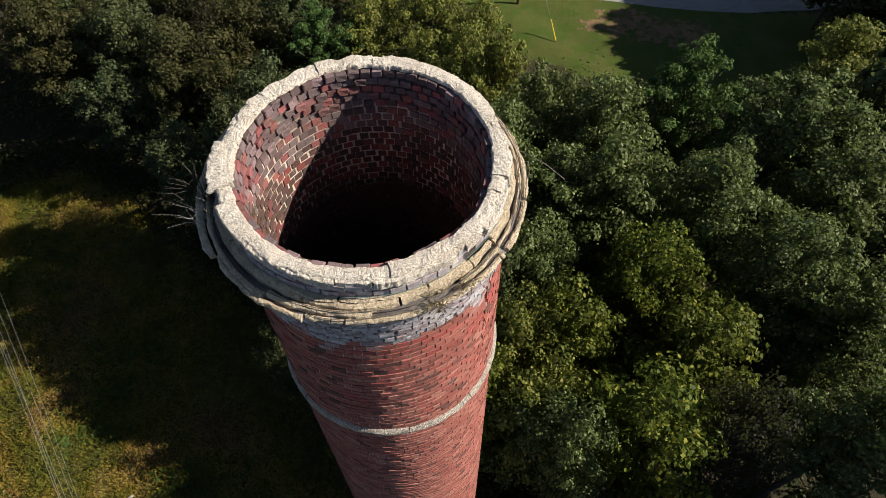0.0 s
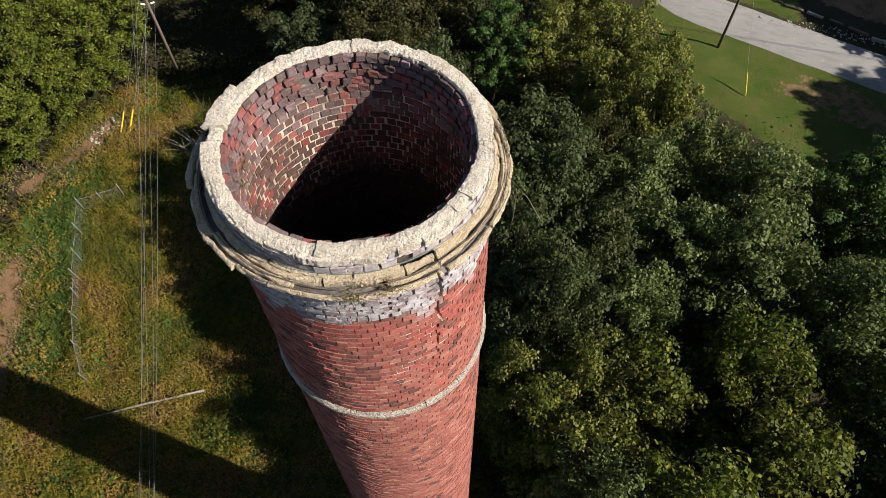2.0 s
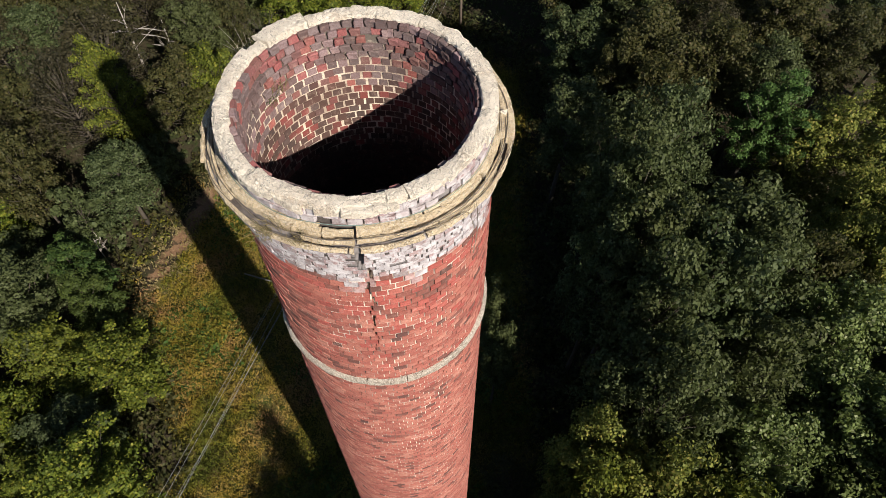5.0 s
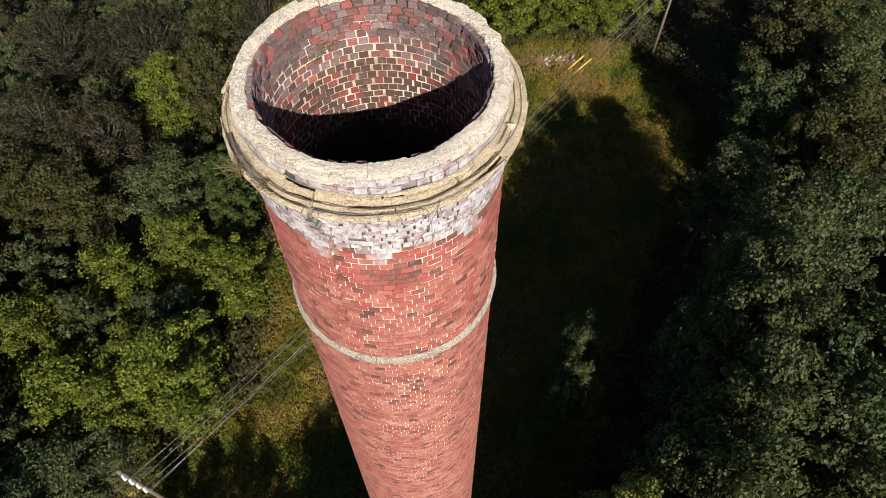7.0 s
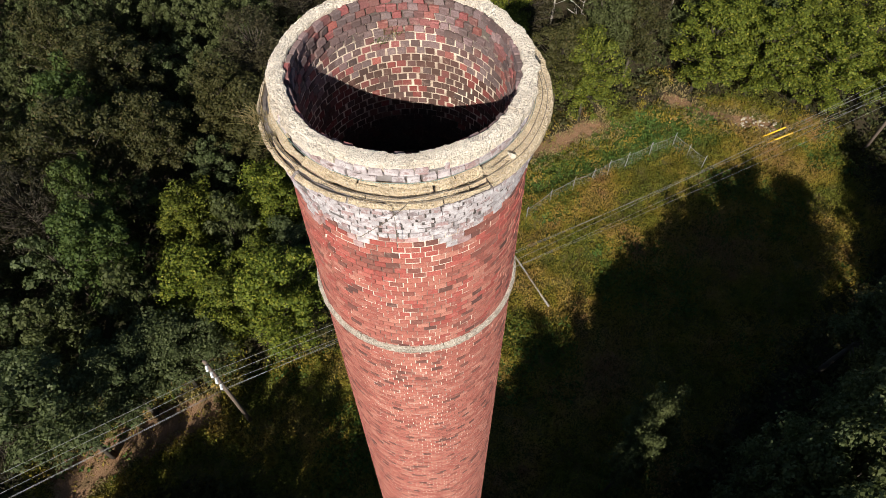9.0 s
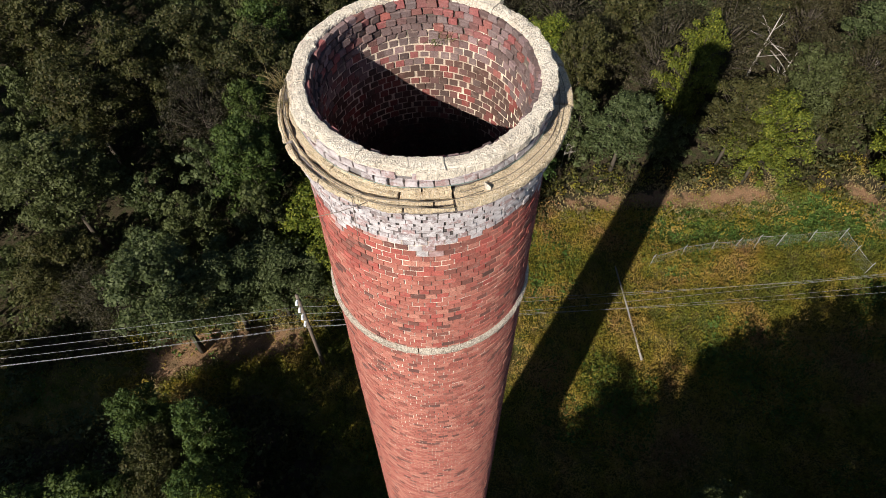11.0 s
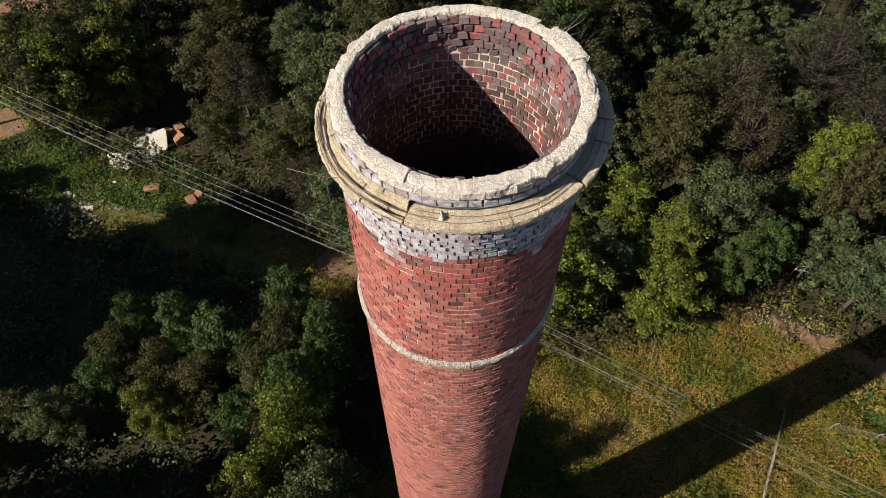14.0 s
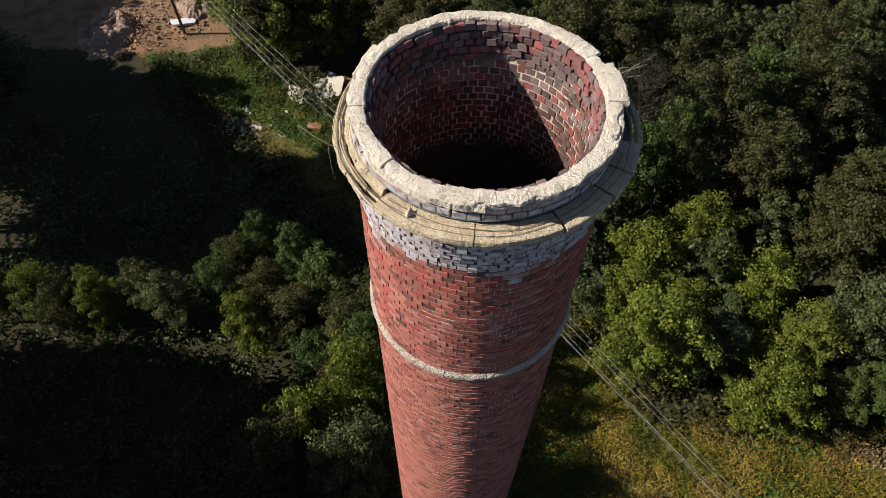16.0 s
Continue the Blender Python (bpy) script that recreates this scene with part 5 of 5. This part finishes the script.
def mound(x, y, rx, ry, tall, seed, label):
    """A lumpy heap of earth and brushwood."""
    verts, fs, n = [], [], 44
    for j in range(n + 1):
        for i in range(n + 1):
            u, v = 2 * i / n - 1, 2 * j / n - 1
            p = Vector((u * rx, v * ry, seed))
            q = max(0.0, 1 - math.hypot(u, v) * (1.15 + 0.5 * noise.noise(p * 0.45))) ** 0.8
            z = tall * q * (0.55 + 0.9 * noise.noise(p * 0.5)) + min(1.0, 4 * q) * (0.35 * noise.noise(p * 1.3) + 0.16 * noise.noise(p * 3.5))
            verts.append((x + p.x, y + p.y, float(height(x + p.x, y + p.y)) + z - 0.45 * (1 - min(1.0, 2.5 * q))))
    for j in range(n):
        for i in range(n):
            o = j * (n + 1) + i
            fs.append((o, o + 1, o + n + 2, o + n + 1))
    tagged(mesh_ob("earth_mound", verts, fs, M_PALE_HEAP), label, "heap")


mound(33.0, -60.5, 4.2, 6.0, 2.4, 1.0, "long lumpy heap of pale earth on the dirt lot")
mound(23.5, -64.5, 3.0, 3.4, 1.7, 5.0, "heap of grey-brown earth and brushwood by the pole")
debris("brushwood", "grey broken brushwood on the earth heap", M_PALE_HEAP, 160, 32.5, -60.5, 3.6, 5.2, 0.25, 0.8, 1.5, 3, 0.3)
debris("brushwood", "grey broken brushwood on the earth heap", M_SLAB, 120, 23.5, -64.5, 2.6, 2.6, 0.2, 0.7, 1.1, 4, 0.3)
debris("lot_rubble", "broken brick and rock strewn over the dirt lot", M_PALE_HEAP, 420, 27.5, -62.5, 7.0, 4.5, 0.10, 0.42, 0.25, 7)
debris("lot_rubble", "rusty brown rubble strewn over the dirt lot", M_RUSTY, 300, 30.0, -60.0, 6.5, 4.0, 0.10, 0.40, 0.3, 8)
debris("stone_scatter", "broken pale stones on the bare bank", M_SLAB, 60, -45.0, 28.5, 1.2, 2.4, 0.12, 0.4, 0.05, 5)

# ---- far side of the road ----
edge = random.Random(23)
for i in range(13):
    x = 16.5 + 2.4 * i
    y = 73.6 - (x - 13) * 0.285 + edge.uniform(-0.25, 0.25)
    bm = bmesh.new()
    box(bm, edge.uniform(1.6, 2.5), 0.32, 0.30, None, 0.04)
    for v in bm.verts:
        v.co += Vector((edge.uniform(-0.04, 0.04), edge.uniform(-0.05, 0.05), edge.uniform(-0.03, 0.03)))
    ob = part("kerb_timber", bm, M_TIMBER if i % 3 else M_SLAB, None)
    ob.matrix_basis = pose(x, y, 0.14, 0, 0, -16 + edge.uniform(-7, 7))
    tagged(ob, "rough old timber laid along the road's verge", "timber", "verge timbers")
debris("road_gravel", "pale broken gravel along the road's verge", M_SLAB, 260, 30, 68.4, 14, 0.9, 0.1, 0.35, 0.0, 6)


def pallet_stack(x, y, turn):
    root = thing("timber_stack", (x, y, 0), "stack of dark old timbers beside the road", "timber stack")
    for layer in range(3):
        for k in range(6):
            bm = bmesh.new()
            box(bm, 3.2, 0.22, 0.18, Matrix.Translation((edge.uniform(-0.15, 0.15), -0.9 + 0.36 * k, 0.12 + 0.2 * layer)), 0.02)
            part("timber", bm, M_TIMBER if (k + layer) % 4 else M_POLE_PALE, root)
    root.rotation_euler = (0, 0, radians(turn))


pallet_stack(37.5, 72.5, -20)



def cottage():
    """Low blue-grey house beyond the road, with boarded walls and white steps."""
    root = thing("cottage", (9.6, 82.0, 0), "low blue-grey boarded house beyond the road", "house")
    bm = bmesh.new()
    box(bm, 8.2, 7.0, 2.7, Matrix.Translation((0, 0, 1.3)))
    wall = part("wall", bm, M_SIDING, root)
    for side in (-1, 1):
        for k in range(13):
            bm = bmesh.new()
            box(bm, 8.26, 0.035, 0.205, Matrix.Translation((0, side * 3.512, 0.1 + 0.205 * k)) @ Matrix.Rotation(radians(4 * side), 4, "X"), 0.004)
            part("board", bm, M_SIDING, wall)
    for side in (-1, 1):
        bm = bmesh.new()
        box(bm, 9.0, 4.15, 0.10, Matrix.Translation((0, side * 1.9, 3.12)) @ Matrix.Rotation(radians(-15 * side), 4, "X"), 0.01)
        part("roof", bm, M_ROOF, root, "dark blue roofing")
    for x in (-2.2, 1.4):
        bm = bmesh.new()
        box(bm, 1.1, 0.06, 1.3, Matrix.Translation((x, -3.56, 1.5)), 0.01)
        window = part("window", bm, M_WHITE, root, "white window frame")
        bm = bmesh.new()
        box(bm, 0.9, 0.06, 1.1, Matrix.Translation((x, -3.58, 1.5)), 0.005)
        part("pane", bm, M_PANE, window, "dark glass pane")
    root.rotation_euler = (0, 0, radians(-8))
    steps = thing("porch_steps", (14.3, 78.4, 0), "white painted wooden steps beside the house", "steps")
    for side in (-0.62, 0.62):
        bm = bmesh.new()
        box(bm, 0.06, 2.2, 0.22, Matrix.Translation((side, 0.75, 0.62)) @ Matrix.Rotation(radians(32), 4, "X"), 0.01)
        part("stringer", bm, M_WHITE, steps)
    for k in range(6):
        bm = bmesh.new()
        box(bm, 1.3, 0.27, 0.04, Matrix.Translation((0, 0.30 * k, 0.18 + 0.18 * k)), 0.006)
        part("tread", bm, M_WHITE, steps)
    steps.rotation_euler = (0, 0, radians(-25))


cottage()
branch_rng = random.Random(31)
for x, y, l, az in ((5.6, 72.6, 2.6, -12), (8.2, 71.9, 3.0, 8), (9.4, 75.2, 3.2, -14), (9.9, 74.6, 2.8, -20), (7.4, 73.4, 2.2, 30)):
    bm = bmesh.new()
    tube(bm, [(-l / 2, 0, 0.10), (0, 0.12, 0.16), (l / 2, -0.05, 0.12)], [0.06, 0.045, 0.02], 7)
    for k in range(3):
        u = branch_rng.uniform(-0.3, 0.45) * l
        tube(bm, [(u, 0.05, 0.14), (u + 0.4, branch_rng.choice((-0.5, 0.5)), 0.2)], [0.03, 0.01], 5)
    ob = part("fallen_branch", bm, M_POLE_PALE if y > 74 else M_BARK, None, smooth=True)
    ob.matrix_basis = pose(x, y, 0.06, 0, 0, az)
    tagged(ob, "fallen broken branch at the road's edge", "branch", "fallen branches")

# ---- growth on the chimney's top ----


def tuft(name, label, material, x, y, z, n, tall, wide, seed, out=(0, 0), thick=0.003):
    """Thin blades and stalks that spring from one spot."""
    g = np.random.default_rng(seed)
    bm = bmesh.new()
    for _ in range(n):
        a, h = g.uniform(0, 6.28), tall * g.uniform(0.4, 1.0)
        b = Vector((x + 0.06 * g.normal(), y + 0.06 * g.normal(), z))
        d = Vector((math.cos(a) * wide + out[0], math.sin(a) * wide + out[1], 0)) * g.uniform(0.3, 1.0)
        tube(bm, [b, b + d * 0.4 + Vector((0, 0, h * 0.6)), b + d + Vector((0, 0, h * g.uniform(0.7, 1.0)))], [thick, thick * 0.7, thick * 0.3], 3)
    return tagged(part(name, bm, material, None), label, "plant")


tuft("dry_weed", "bare dry weed growing from the chimney ledge", M_BARK, -1.58, -0.10, 43.15, 34, 0.46, 0.26, 1, (-0.14, 0), 0.003)
tuft("dry_weed", "bare dry weed growing from the chimney ledge", M_BARK_PALE, -1.52, -0.42, 43.15, 20, 0.38, 0.24, 2, (-0.12, -0.05), 0.0026)
tuft("dry_grass", "clump of straw-coloured grass on the chimney ledge", L_STRAW, 0.62, -1.46, 43.13, 70, 0.20, 0.14, 3, (0.03, -0.08))
tuft("dry_grass", "clump of straw-coloured grass on the chimney ledge", L_STRAW, 0.9, -1.28, 43.13, 40, 0.15, 0.12, 4, (0.03, -0.06))
tuft("dry_grass", "dry grass rooted in the flue's brick joints", L_STRAW, -1.17, -0.35, 42.95, 45, 0.18, 0.10, 5, (0.06, 0.03))
tuft("dry_grass", "dry grass rooted in the flue's brick joints", L_WEED, -1.12, -0.50, 42.85, 30, 0.14, 0.10, 6, (0.06, 0.03))
bm = hull(random.Random(3), 0.10, 0.06, 0.06, 12)
tagged(part("loose_stone", bm, M_CAP, None), "small pale stone lying on the chimney ledge", "stone").matrix_basis = pose(0.885, 1.19, 43.208, 0, 0, 40)
